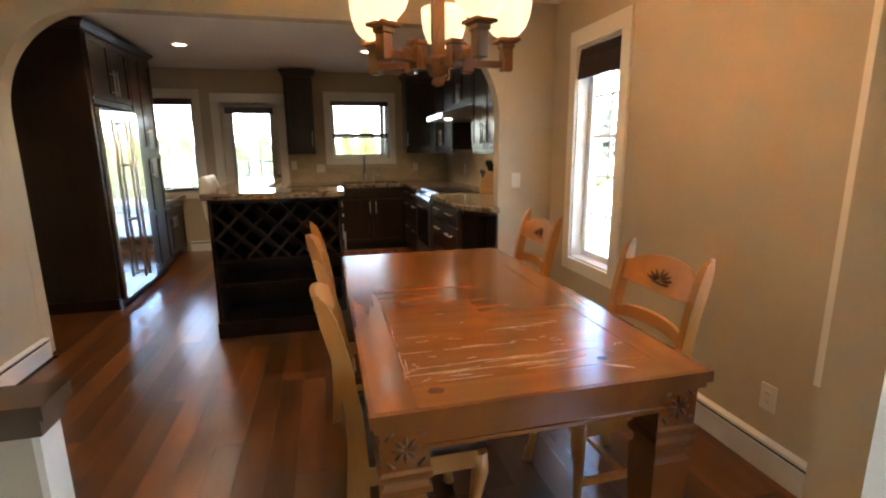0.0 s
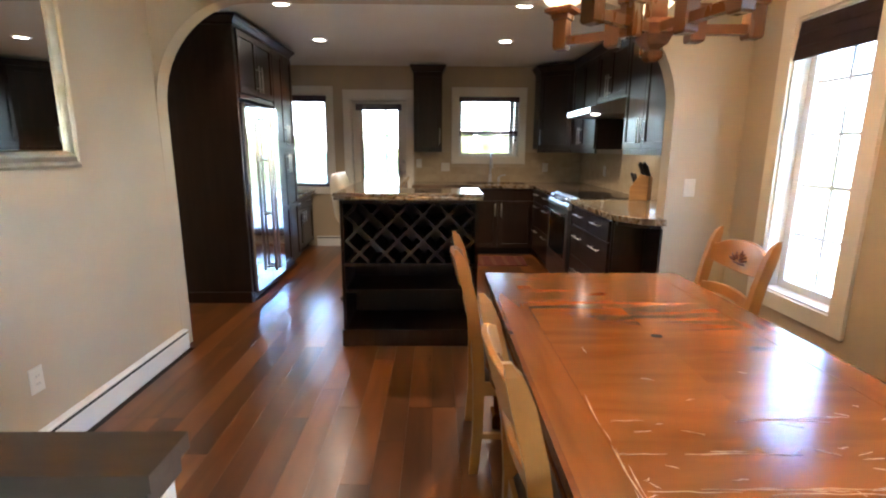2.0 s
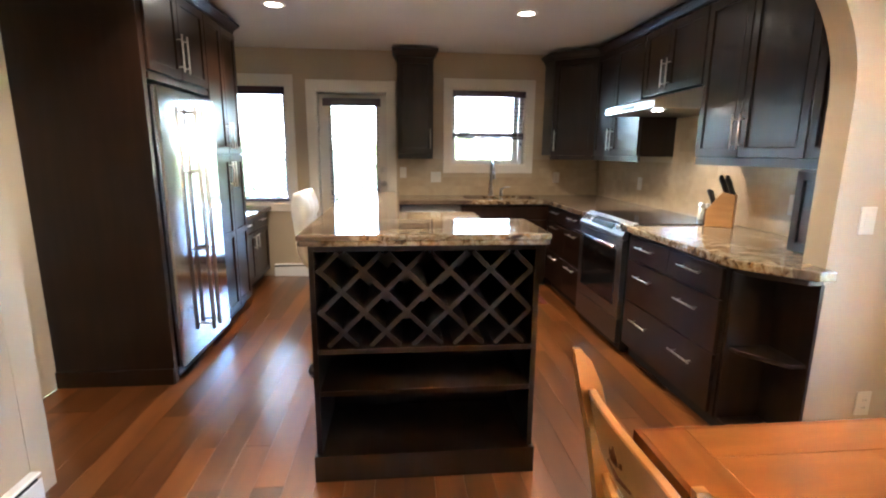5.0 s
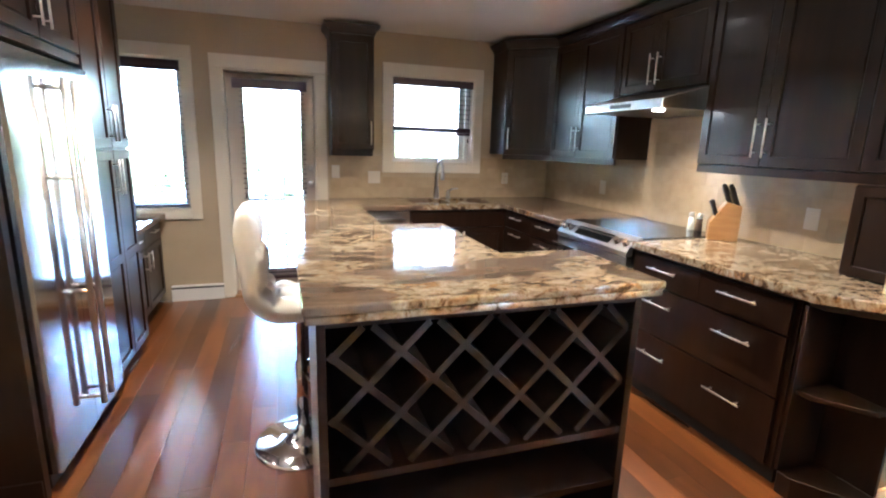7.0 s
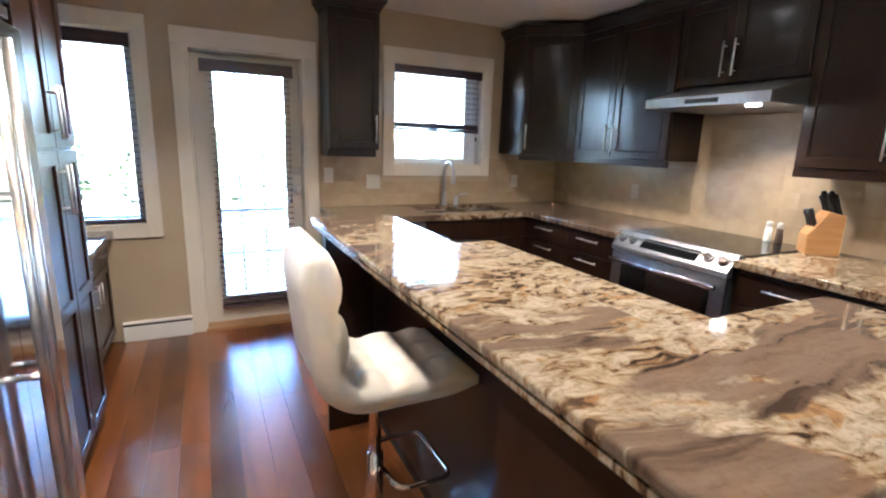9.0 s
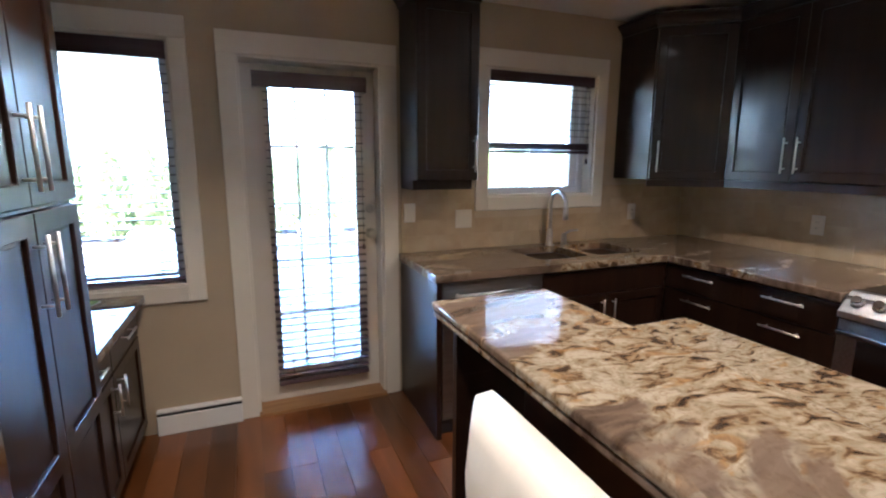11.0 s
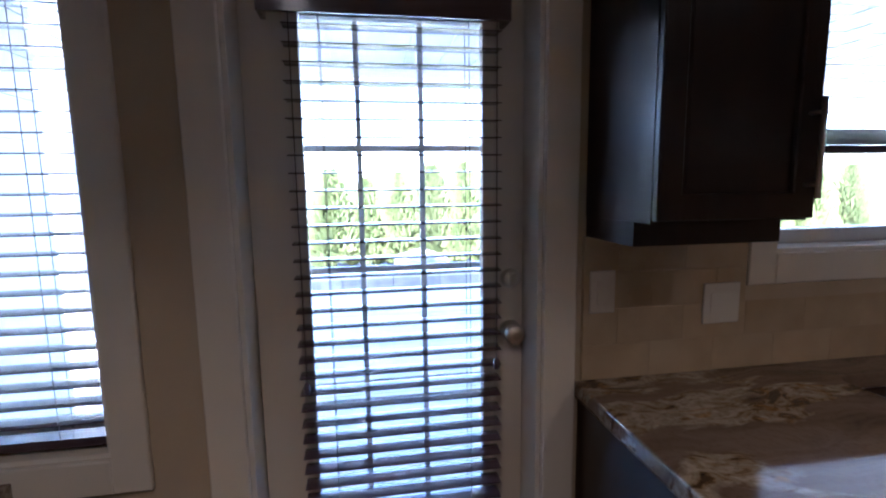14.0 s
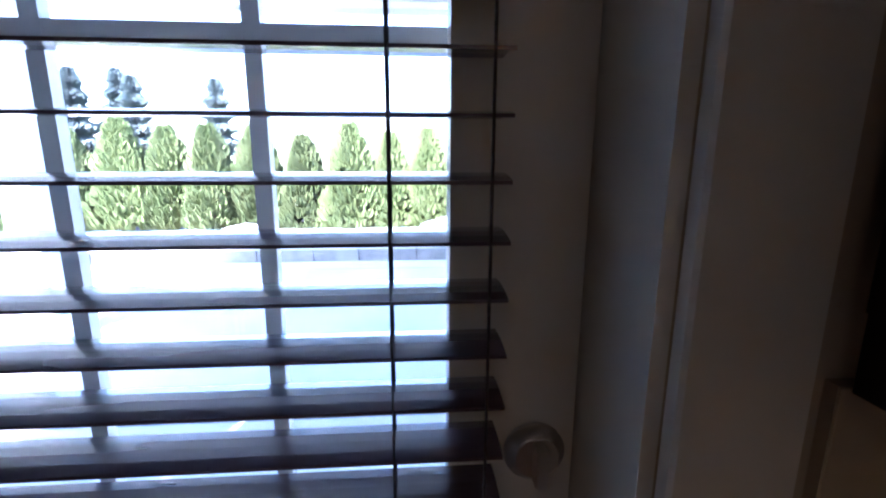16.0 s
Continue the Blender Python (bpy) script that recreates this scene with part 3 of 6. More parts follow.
for ob, xs, z0, z1 in ((door_blind, (0.243, -0.270), 1.87, 0.98), (left_blind, (-1.30, -1.33, -1.36), 1.97, 1.22), (sink_blind, (1.845,), 1.98, 1.50)):
    for k, x in enumerate(xs):
        bm = bmesh.new()
        yp = 8.046 if ob is door_blind else 8.008
        tube(bm, [(x, yp, z0), (x, yp, z1 - 0.03 * k)], 0.0013, 5)
        cord = part("pull_cord", bm, CORD, ob)
        bm = bmesh.new()
        lathe(bm, [(0.003, 0.0), (0.008, -0.006), (0.009, -0.03), (0.006, -0.034)], (x, yp, z1 - 0.03 * k), 10)
        part("tassel", bm, SLAT, cord)

# dining window shade, gathered at the top
shade = thing("roman_shade", (RW - 0.01, 3.765, 2.06), "dark brown gathered shade at the top of the tall window", "window shade")
for k in range(3):
    z = 2.045 - 0.066 * k
    bm = bmesh.new()
    prism(bm, [(RW + 0.03, z), (RW + 0.03, z - 0.066), (RW - 0.005 - 0.006 * k, z - 0.074), (RW + 0.004 - 0.006 * k, z - 0.006)], 3.515, 4.015, "y")
    part("fold", bm, CLOTH, shade, bevel=0.004)

# ---- the patio door ----
door = thing("door_1", (-0.03, BY + 0.09, 0.02), "cream painted patio door with a long divided glass", "door", kind="structure")
DX0, DX1, GX0, GX1, GZ0, GZ1 = -0.398, 0.339, -0.262, 0.232, 0.22, 1.895
DY0, DY1 = 8.115, 8.155
bm = B((DX0, GX0, DY0, DY1, 0.022, 2.0), (GX1, DX1, DY0, DY1, 0.022, 2.0), (GX0, GX1, DY0, DY1, 0.022, GZ0), (GX0, GX1, DY0, DY1, GZ1, 2.0))
bmesh.ops.remove_doubles(bm, verts=bm.verts, dist=1e-5)
part("door_leaf", bm, DOORP, door)
for b_ in ((DOOR[0] + 0.0122, DX0 + 0.02, DY1 + 0.002, DY1 + 0.03, 0.022, 2.0075), (DX1 - 0.02, DOOR[1] - 0.0122, DY1 + 0.002, DY1 + 0.03, 0.022, 2.0075), (DX0 + 0.0202, DX1 - 0.0202, DY1 + 0.002, DY1 + 0.03, 1.985, 2.0075)):
    part("door_stop", B(b_), TRIM, door)
bm = bmesh.new()
for a, b, c, d in ((GX0 - 0.02, GX0 + 0.006, GZ0 - 0.02, GZ1 + 0.02), (GX1 - 0.012, GX1 + 0.02, GZ0 - 0.02, GZ1 + 0.02), (GX0 + 0.012, GX1 - 0.012, GZ0 - 0.02, GZ0 + 0.012), (GX0 + 0.012, GX1 - 0.012, GZ1 - 0.012, GZ1 + 0.02)):
    box(bm, a, b, DY0 - 0.006, DY1 - 0.012, c, d)
part("glazing_bead", bm, TRIM, door, bevel=0.004)
for x in (-0.114, 0.058):
    part("muntin", B((x - 0.0075, x + 0.0075, DY1 + 0.006, DY1 + 0.02, GZ0, GZ1)), VINYL, door)
for k in range(4):
    z = 1.560 - 0.336 * k
    part("muntin", B((GX0, GX1, DY1 + 0.0065, DY1 + 0.0195, z - 0.009, z + 0.009)), VINYL, door)
g = part("pane", B((GX0 + 0.011, GX1 - 0.011, DY0 + 0.02, DY0 + 0.026, GZ0 + 0.011, GZ1 - 0.011)), CLEAR, door)
g.visible_shadow = False
for nm, z, prof in (("door_knob", 1.036, [(0.030, 0.0), (0.032, 0.006), (0.014, 0.012), (0.012, 0.030), (0.026, 0.040), (0.030, 0.052), (0.024, 0.062), (0.010, 0.066)]), ("deadbolt", 1.190, [(0.028, 0.0), (0.029, 0.006), (0.022, 0.012), (0.020, 0.016)])):
    bm = bmesh.new()
    lathe(bm, prof, (0, 0, 0), 24)
    bm.transform(Matrix.Translation((0.301, DY0, z)) @ Matrix.Rotation(radians(90), 4, "X"))
    ob = part(nm, bm, NICKEL, door, "brushed nickel knob" if nm == "door_knob" else "brushed nickel deadbolt")
part("thumb_turn", B((0.296, 0.306, DY0 - 0.034, DY0 - 0.016, 1.172, 1.208)), NICKEL, ob, bevel=0.003)
setting("threshold", B((DOOR[0], DOOR[1], BY - 0.035, BY + 0.19, -0.012, 0.020)), OAK, "oak threshold strip under the patio door", "threshold", bevel=0.004)

# ---- kitchen cabinets ----
def handle(parent, o, u, n, uc, zc, length=0.16, upright=True, standoff=0.032, r=0.0055):
    """A bar pull on two short posts."""
    o, u, n = Vector(o), Vector(u), Vector(n)
    up = Vector((0, 0, 1)) if upright else u
    c = o + u * uc + Vector((0, 0, zc))
    bm = bmesh.new()
    tube(bm, [c - up * length / 2 + n * standoff, c + up * length / 2 + n * standoff], r, 10)
    for s in (-0.36, 0.36):
        tube(bm, [c + up * length * s, c + up * length * s + n * standoff], r * 0.75, 8)
    return part("handle", bm, NICKEL, parent, "brushed nickel bar handle")


def front(t, name, o, u, n, u0, u1, z0, z1, rail=0.055, flat=False, panels=1, material=None):
    """A framed door or a plain drawer front, proud of its body."""
    bm = bmesh.new()
    g = 0.0015
    u0, u1, z0, z1 = u0 + g, u1 - g, z0 + g, z1 - g
    if flat:
        slab(bm, o, u, n, u0, u1, z0, z1, 0.0, 0.020)
        return part(name, bm, material or ESPRESSO, t, bevel=0.003)
    h = (z1 - z0 - rail) / panels
    zs = [q for k in range(panels + 1) for q in (z0 + h * k, z0 + h * k + rail)]
    full = {(i, k) for i in range(3) for k in range(len(zs) - 1) if i != 1 or k % 2 == 0}
    O, U, N = Vector(o), Vector(u), Vector(n)
    cells(bm, (u0, u0 + rail, u1 - rail, u1), zs, full, lambda a, c, d: O + U * a + N * d + Vector((0, 0, c)), 0.0, 0.020)
    ob = part(name, bm, material or ESPRESSO, t, bevel=0.003)
    for k in range(panels):
        bm = bmesh.new()
        a, b = z0 + h * k + rail, z0 + h * (k + 1)
        slab(bm, o, u, n, u0 + rail, u1 - rail, a, b, 0.0, 0.009)
        v = slab(bm, o, u, n, u0 + rail + 0.012, u1 - rail - 0.012, a + 0.012, b - 0.012, 0.009, 0.0115)
        part("panel", bm, material or ESPRESSO, ob)
    return ob


def crown(t, pts, z0=2.325, z1=2.40, out=0.05):
    """A crown moulding along the fronts: pts run with the outside on their right-hand side."""
    prof = [(0.0, 0.0), (0.010, 0.0), (0.014, 0.018), (0.030, 0.040), (out, 0.058), (out + 0.004, z1 - z0), (0.0, z1 - z0)]
    bm = bmesh.new()
    pts = [Vector((*p, 0)) for p in pts]
    rings = []
    for i, p in enumerate(pts):
        dirs = []
        if i:
            dirs.append((p - pts[i - 1]).normalized())
        if i + 1 < len(pts):
            dirs.append((pts[i + 1] - p).normalized())
        outs = [Vector((d.y, -d.x, 0)) for d in dirs]
        m = sum(outs, Vector()) / len(outs)
        m = m / m.dot(outs[0])
        rings.append([bm.verts.new(p + m * a + Vector((0, 0, z0 + b))) for a, b in prof])
    for q, w in zip(rings, rings[1:]):
        for k in range(len(prof)):
            j = (k + 1) % len(prof)
            bm.faces.new((q[k], w[k], w[j], q[j]))
    bm.faces.new(rings[0]), bm.faces.new(rings[-1][::-1])
    bmesh.ops.recalc_face_normals(bm, faces=bm.faces)
    return part("crown_moulding", bm, ESPRESSO, t)


EX, FX = (0, 1, 0), (1, 0, 0)
PF = -0.885                                    # face of the tall units
# tall surround of the fridge
t = thing("fridge_surround", (-1.2, 5.9, 0), "tall espresso wooden fridge surround with two upper doors", "cabinet")
part("side_panel", B((KL, PF, 5.395, 5.435, 0.0, 2.325)), ESPRESSO, t, bevel=0.003)
part("base_strip", B((KL, PF - 0.004, 5.383, 5.3945, 0.0, 0.10)), ESPRESSO, t, bevel=0.003)
part("upper_box", B((KL, PF, 5.4355, 6.268, 1.80, 2.325)), ESPRESSO, t)
part("light_rail", B((PF - 0.02, PF + 0.012, 5.4355, 6.268, 1.765, 1.80)), ESPRESSO, t, bevel=0.004)
for a, b, h in ((5.44, 5.853, 5.815), (5.853, 6.265, 5.891)):
    d = front(t, "door", (PF, 0, 0), EX, FX, a, b, 1.81, 2.315)
    handle(d, (PF + 0.02, 0, 0), EX, FX, h, 1.965, 0.22)
crown(t, [(-1.54, 5.395), (PF, 5.395), (PF, 6.268)][::1])
# fridge
t = thing("refrigerator", (-1.2, 5.85, 0), "stainless steel refrigerator with long bar handles", "refrigerator")
part("body", B((KL + 0.02, -0.925, 5.445, 6.255, 0.02, 1.745)), HANDLE, t)
part("toe_grille", B((-0.924, -0.89, 5.46, 6.24, 0.015, 0.075)), HANDLE, t)
for a, b, h in ((5.45, 5.848, 5.80), (5.852, 6.25, 5.90)):
    d = part("door", B((-0.92, -0.845, a, b, 0.085, 1.735)), FRIDGE, t, "brushed stainless steel door", bevel=0.012, seg=3)
    bm = bmesh.new()
    tube(bm, [(-0.79, h, 0.20), (-0.79, h, 1.66)], 0.013, 14)
    for z in (0.24, 0.75, 1.25, 1.62):
        tube(bm, [(-0.847, h, z), (-0.79, h, z)], 0.010, 10)
    part("handle", bm, NICKEL, d, "long steel bar handle")
# pantry
t = thing("pantry_cabinet", (-1.2, 6.6, 0), "tall espresso wooden pantry cabinet with four doors", "cabinet")
part("body", B((KL, PF, 6.270, 6.915, 0.095, 2.325)), ESPRESSO, t)
# toe boards carry the shade of their recess as near-black colour
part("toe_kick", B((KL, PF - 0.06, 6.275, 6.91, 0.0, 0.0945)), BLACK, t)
for a, b, h in ((6.272, 6.592, 6.560), (6.592, 6.912, 6.624)):
    d = front(t, "upper_door", (PF, 0, 0), EX, FX, a, b, 1.362, 2.315)
    handle(d, (PF + 0.02, 0, 0), EX, FX, h, 1.50, 0.20)
    d = front(t, "lower_door", (PF, 0, 0), EX, FX, a, b, 0.10, 1.352, panels=2)
    handle(d, (PF + 0.02, 0, 0), EX, FX, h, 1.20, 0.20)
crown(t, [(PF, 6.270), (PF, 6.915), (-1.54, 6.915)])
# desk
t = thing("desk_cabinet", (-1.25, 7.45, 0), "low espresso wooden desk cabinet with drawers", "cabinet")
DF = -0.985
part("body", B((KL, DF, 6.92, 7.94, 0.095, 0.752)), ESPRESSO, t)
part("toe_kick", B((KL, DF - 0.06, 6.93, 7.94, 0.0, 0.0945)), BLACK, t)
for a, b in ((6.925, 7.43), (7.43, 7.935)):
    d = front(t, "drawer", (DF, 0, 0), EX, FX, a, b, 0.60, 0.745, flat=True)
    handle(d, (DF + 0.02, 0, 0), EX, FX, (a + b) / 2, 0.69, 0.16, False)
    d = front(t, "door", (DF, 0, 0), EX, FX, a, b, 0.10, 0.595)
    handle(d, (DF + 0.02, 0, 0), EX, FX, b - 0.05 if a < 7 else a + 0.05, 0.50, 0.14)
solid("desk_worktop", B((KL + 0.002, -0.928, 6.917, 7.978, 0.753, 0.793)), GRANITE_DRIFT, "cream and brown granite top on the desk cabinet", "worktop", base=(-1.25, 7.45, 0.753), bevel=0.006, seg=2)

# back run
BF = 7.392
t = thing("dishwasher", (0.79, 7.7, 0), "stainless steel dishwasher under the worktop", "dishwasher")
part("body", B((0.492, 1.092, BF + 0.002, 7.96, 0.09, 0.868)), HANDLE, t)
d = part("door", B((0.495, 1.089, BF - 0.022, BF, 0.11, 0.865)), DARKSTEEL, t, "brushed steel door", bevel=0.004)
bm = bmesh.new()
tube(bm, [(0.55, BF - 0.062, 0.80), (1.035, BF - 0.062, 0.80)], 0.011, 12)
for x in (0.575, 1.01):
    tube(bm, [(x, BF - 0.022, 0.80), (x, BF - 0.062, 0.80)], 0.008, 8)
part("handle", bm, STEEL, d)
part("toe_kick", B((0.495, 1.089, BF + 0.03, BF + 0.05, 0.0, 0.0895)), HANDLE, t)
part("side_panel", B((0.462, 0.490, BF - 0.02, 7.998, 0.0, 0.868)), ESPRESSO, t, "espresso wooden side panel", bevel=0.002)
t = thing("sink_cabinet", (1.5, 7.7, 0), "espresso wooden sink cabinet with two doors", "cabinet")
part("body", B((1.095, 2.02, BF, 7.975, 0.095, 0.868)), ESPRESSO, t)
part("toe_kick", B((1.10, 2.02, BF + 0.06, BF + 0.08, 0.0, 0.0945)), BLACK, t)
NB = (0, -1, 0)
part("false_front", B((1.10, 2.0, BF - 0.019, BF - 0.0005, 0.715, 0.860)), ESPRESSO, t, bevel=0.003)
for a, b, h in ((1.10, 1.55, 1.51), (1.55, 2.00, 1.59)):
    d = front(t, "door", (0, BF, 0), XU, NB, a, b, 0.10, 0.71)
    handle(d, (0, BF - 0.02, 0), XU, NB, h, 0.60, 0.16)
# right run, beyond the range
RF = 2.022
WN = (-1, 0, 0)
t = thing("corner_base_cabinet", (2.4, 6.9, 0), "espresso wooden base cabinet with drawers beside the range", "cabinet")
part("body", B((RF, KR - 0.002, 6.412, 7.39, 0.095, 0.868)), ESPRESSO, t)
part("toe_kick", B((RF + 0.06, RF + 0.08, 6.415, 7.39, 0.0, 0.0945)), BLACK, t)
for a, b in ((6.415, 6.87), (6.87, 7.37)):
    for c, d_ in ((0.715, 0.860), (0.41, 0.712), (0.10, 0.407)):
        d = front(t, "drawer", (RF, 0, 0), EX, WN, a, b, c, d_, flat=True)
        handle(d, (RF - 0.02, 0, 0), EX, WN, (a + b) / 2, d_ - 0.045, 0.20, False)
# drawer stack
t = thing("drawer_cabinet", (2.4, 5.15, 0), "espresso wooden drawer cabinet with bar handles", "cabinet")
part("body", B((RF, KR - 0.002, 4.64, 5.628, 0.095, 0.868)), ESPRESSO, t)
part("toe_kick", B((RF + 0.05, RF + 0.07, 4.66, 5.62, 0.0, 0.0945)), BLACK, t)
for a, b, c, d_, hs in ((5.13, 5.60, 0.70, 0.855, (5.365,)), (4.665, 5.13, 0.70, 0.855, (4.90,)), (4.665, 5.60, 0.42, 0.695, (4.90, 5.365)), (4.665, 5.60, 0.105, 0.415, (4.90, 5.365))):
    d = front(t, "drawer", (RF, 0, 0), EX, WN, a, b, c, d_, flat=True)
    for h in hs:
        handle(d, (RF - 0.02, 0, 0), EX, WN, h, (c + d_) / 2 + (0.02 if d_ > 0.8 else 0.05), 0.20, False)
# open end shelves with a clipped corner
t = thing("end_shelf_unit", (2.3, 4.55, 0), "open espresso wooden end shelves with a clipped corner", "shelf unit")
part("back_panel", B((2.248, 2.264, 4.385, 4.62, 0.10, 0.845)), ESPRESSO, t)
part("side_panel", B((2.03, 2.247, 4.622, 4.638, 0.10, 0.845)), ESPRESSO, t)
for z0, z1, nm in ((0.0, 0.10, "plinth"), (0.46, 0.48, "shelf"), (0.845, 0.868, "top_board")):
    bm = bmesh.new()
    k = 0.0 if nm != "shelf" else 0.02
    prism(bm, [(2.03 + k, 4.6215), (2.03 + k, 4.56), (2.175, 4.375 + k), (2.2475, 4.375 + k), (2.2475, 4.6215)], z0, z1)
    part(nm, bm, ESPRESSO, t, bevel=0.002)
# worktops
bm = bmesh.new()
prism(bm, [(0.448, 7.352), (1.985, 7.352), (1.985, 6.408), (KR - 0.002, 6.408), (KR - 0.002, 7.998), (0.448, 7.998)], 0.872, 0.915)
SINKS = [(1.16, 1.52, 7.50, 7.88), (1.57, 1.93, 7.50, 7.88)]
top = solid("worktop", bm, GRANITE_DRIFT, "cream and brown granite corner worktop with a sink", "worktop", base=(0.448, 7.352, 0.872), bevel=0.006, seg=2)
cut = bmesh.new()
for s in SINKS:
    prism(cut, [(s[0] + 0.03, s[2]), (s[1] - 0.03, s[2]), (s[1], s[2] + 0.03), (s[1], s[3] - 0.03), (s[1] - 0.03, s[3]), (s[0] + 0.03, s[3]), (s[0], s[3] - 0.03), (s[0], s[2] + 0.03)], 0.60, 1.2)
cutter = new("cutter", mesh_of("cutter", cut, GRANITE_DRIFT))
mod = top.modifiers.new("sink_holes", "BOOLEAN")
mod.object, mod.operation, mod.solver = cutter, "DIFFERENCE", "EXACT"
bpy.context.view_layer.update()
_cut_mesh = bpy.data.meshes.new_from_object(top.evaluated_get(bpy.context.evaluated_depsgraph_get()))
top.modifiers.clear()
top.data = _cut_mesh
bpy.data.objects.remove(cutter)
part("drip_edge", B((0.452, 0.460, 7.36, 7.99, 0.869, 0.8715)), GRANITE_DRIFT, top)
bm = bmesh.new()
prism(bm, [(1.985, 5.626), (1.985, 4.58), (2.185, 4.335), (2.264, 4.335), (2.264, 4.524), (KR - 0.002, 4.524), (KR - 0.002, 5.626)], 0.872, 0.915)
solid("worktop", bm, GRANITE, "cream and brown granite worktop with a clipped end", "worktop", base=(1.985, 5.0, 0.872), bevel=0.006, seg=2)
# sink
t = thing("kitchen_sink", (1.545, 7.69, 0.70), "double bowl stainless steel undermount sink", "sink")
for s in SINKS:
    bm = bmesh.new()
    x0, x1, y0, y1 = s[0] - 0.004, s[1] + 0.004, s[2] - 0.004, s[3] + 0.004
    zt, zb = 0.871, 0.70
    outer = box(bm, x0 - 0.012, x1 + 0.012, y0 - 0.012, y1 + 0.012, zb - 0.012, zt)
    inner = box(bm, x0, x1, y0, y1, zb, zt + 0.0)
    for grp in (outer, inner):
        tops = [f for f in {f for v in grp for f in v.link_faces} if all(abs(v.co.z - zt) < 1e-6 for v in f.verts)]
        bmesh.ops.delete(bm, geom=tops, context="FACES_ONLY")
    bmesh.ops.reverse_faces(bm, faces=[f for f in {f for v in inner for f in v.link_faces}])
    for i in range(4):
        j = (i + 1) % 4
        bm.faces.new((outer[4 + i], outer[4 + j], inner[4 + j], inner[4 + i]))
    bowl = part("bowl", bm, STEEL, t, bevel=0.0)
    bm = bmesh.new()
    lathe(bm, [(0.045, 0.0), (0.045, 0.003), (0.030, 0.004), (0.028, 0.001)], ((s[0] + s[1]) / 2, (s[2] + s[3]) / 2, zb), 20)
    part("drain", bm, CHROME, bowl)
# tap
t = thing("kitchen_tap", (1.50, 7.90, 0.915), "brushed steel gooseneck kitchen tap with a side lever", "tap")
bm = bmesh.new()
lathe(bm, [(0.030, 0), (0.030, 0.008), (0.022, 0.014), (0.021, 0.10), (0.016, 0.115), (0.015, 0.118)], (1.50, 7.915, 0.915), 20)
part("base", bm, STEEL, t)
bm = bmesh.new()
arc = [(1.50, 7.915, 1.03), (1.50, 7.915, 1.20)] + [(1.50, 7.915 - 0.085 + 0.085 * math.cos(a), 1.20 + 0.085 * math.sin(a)) for a in (math.pi * i / 12 for i in range(1, 13))] + [(1.50, 7.745, 1.185)]
tube(bm, arc, 0.0125, 14)
part("spout", bm, STEEL, t)
bm = bmesh.new()
tube(bm, [(1.50, 7.745, 1.19), (1.50, 7.745, 1.11)], [0.016, 0.018], 14)
part("spray_head", bm, STEEL, t)
bm = bmesh.new()
lathe(bm, [(0.022, 0), (0.020, 0.01), (0.017, 0.06), (0.014, 0.075)], (1.62, 7.915, 0.915), 16)
tube(bm, [(1.62, 7.915, 0.985), (1.66, 7.90, 1.01), (1.71, 7.885, 1.015)], [0.008, 0.007, 0.006], 10)
part("lever", bm, STEEL, t)

# ---- range and hood ----
RY0, RY1 = 5.634, 6.402
t = thing("kitchen_range", (2.35, 6.02, 0), "stainless steel slide-in range with a black glass top", "range")
part("body", B((2.01, 2.68, RY0 + 0.004, RY1 - 0.004, 0.02, 0.905)), HANDLE, t)
part("cooktop", B((2.075, 2.70, RY0 - 0.002, RY1 + 0.002, 0.906, 0.924)), BLKGLASS, t, "black ceramic glass cooktop", bevel=0.003)
bm = bmesh.new()
prism(bm, [(1.962, 0.815), (2.0095, 0.815), (2.0095, 0.903), (2.074, 0.906), (2.074, 0.926), (2.045, 0.926), (1.962, 0.842)], RY0, RY1, "y")
pan = part("control_panel", bm, STEEL, t, bevel=0.002)
nrm = Vector((-1, 0, 1)).normalized()
mid = Vector((2.003, 0, 0.884))
bm = bmesh.new()
for a, b in ((5.83, 6.20),):
    q = [mid + Vector((0, a, 0)) - Vector((0.024, 0, 0.024)), mid + Vector((0, b, 0)) - Vector((0.024, 0, 0.024)), mid + Vector((0, b, 0)) + Vector((0.024, 0, 0.024)), mid + Vector((0, a, 0)) + Vector((0.024, 0, 0.024))]
    vs = [bm.verts.new(p + nrm * e) for e in (0.001, 0.004) for p in q]
    for f in ((0, 1, 2, 3), (7, 6, 5, 4), (0, 4, 5, 1), (1, 5, 6, 2), (2, 6, 7, 3), (3, 7, 4, 0)):
        bm.faces.new([vs[i] for i in f])
    bmesh.ops.recalc_face_normals(bm, faces=bm.faces)
part("display", bm, DISPLAY, pan, "dark glass display")
for y in (5.685, 5.765, 6.27, 6.35):
    bm = bmesh.new()
    c = mid + Vector((0, y, 0))
    tube(bm, [c, c + nrm * 0.006], 0.027, 18)
    tube(bm, [c + nrm * 0.006, c + nrm * 0.030], [0.021, 0.018], 18)
    part("knob", bm, CHROME, pan)
d = part("oven_door", B((1.972, 2.009, RY0 + 0.006, RY1 - 0.006, 0.255, 0.808)), DARKSTEEL, t, bevel=0.004)
part("oven_window", B((1.968, 1.9718, RY0 + 0.085, RY1 - 0.085, 0.335, 0.735)), BLKGLASS, d, "dark oven window", bevel=0.001)
bm = bmesh.new()
tube(bm, [(1.922, RY0 + 0.03, 0.762), (1.922, RY1 - 0.03, 0.762)], 0.013, 14)
for y in (RY0 + 0.06, RY1 - 0.06):
    tube(bm, [(1.972, y, 0.762), (1.922, y, 0.762)], 0.010, 10)
part("handle", bm, CHROME, d)
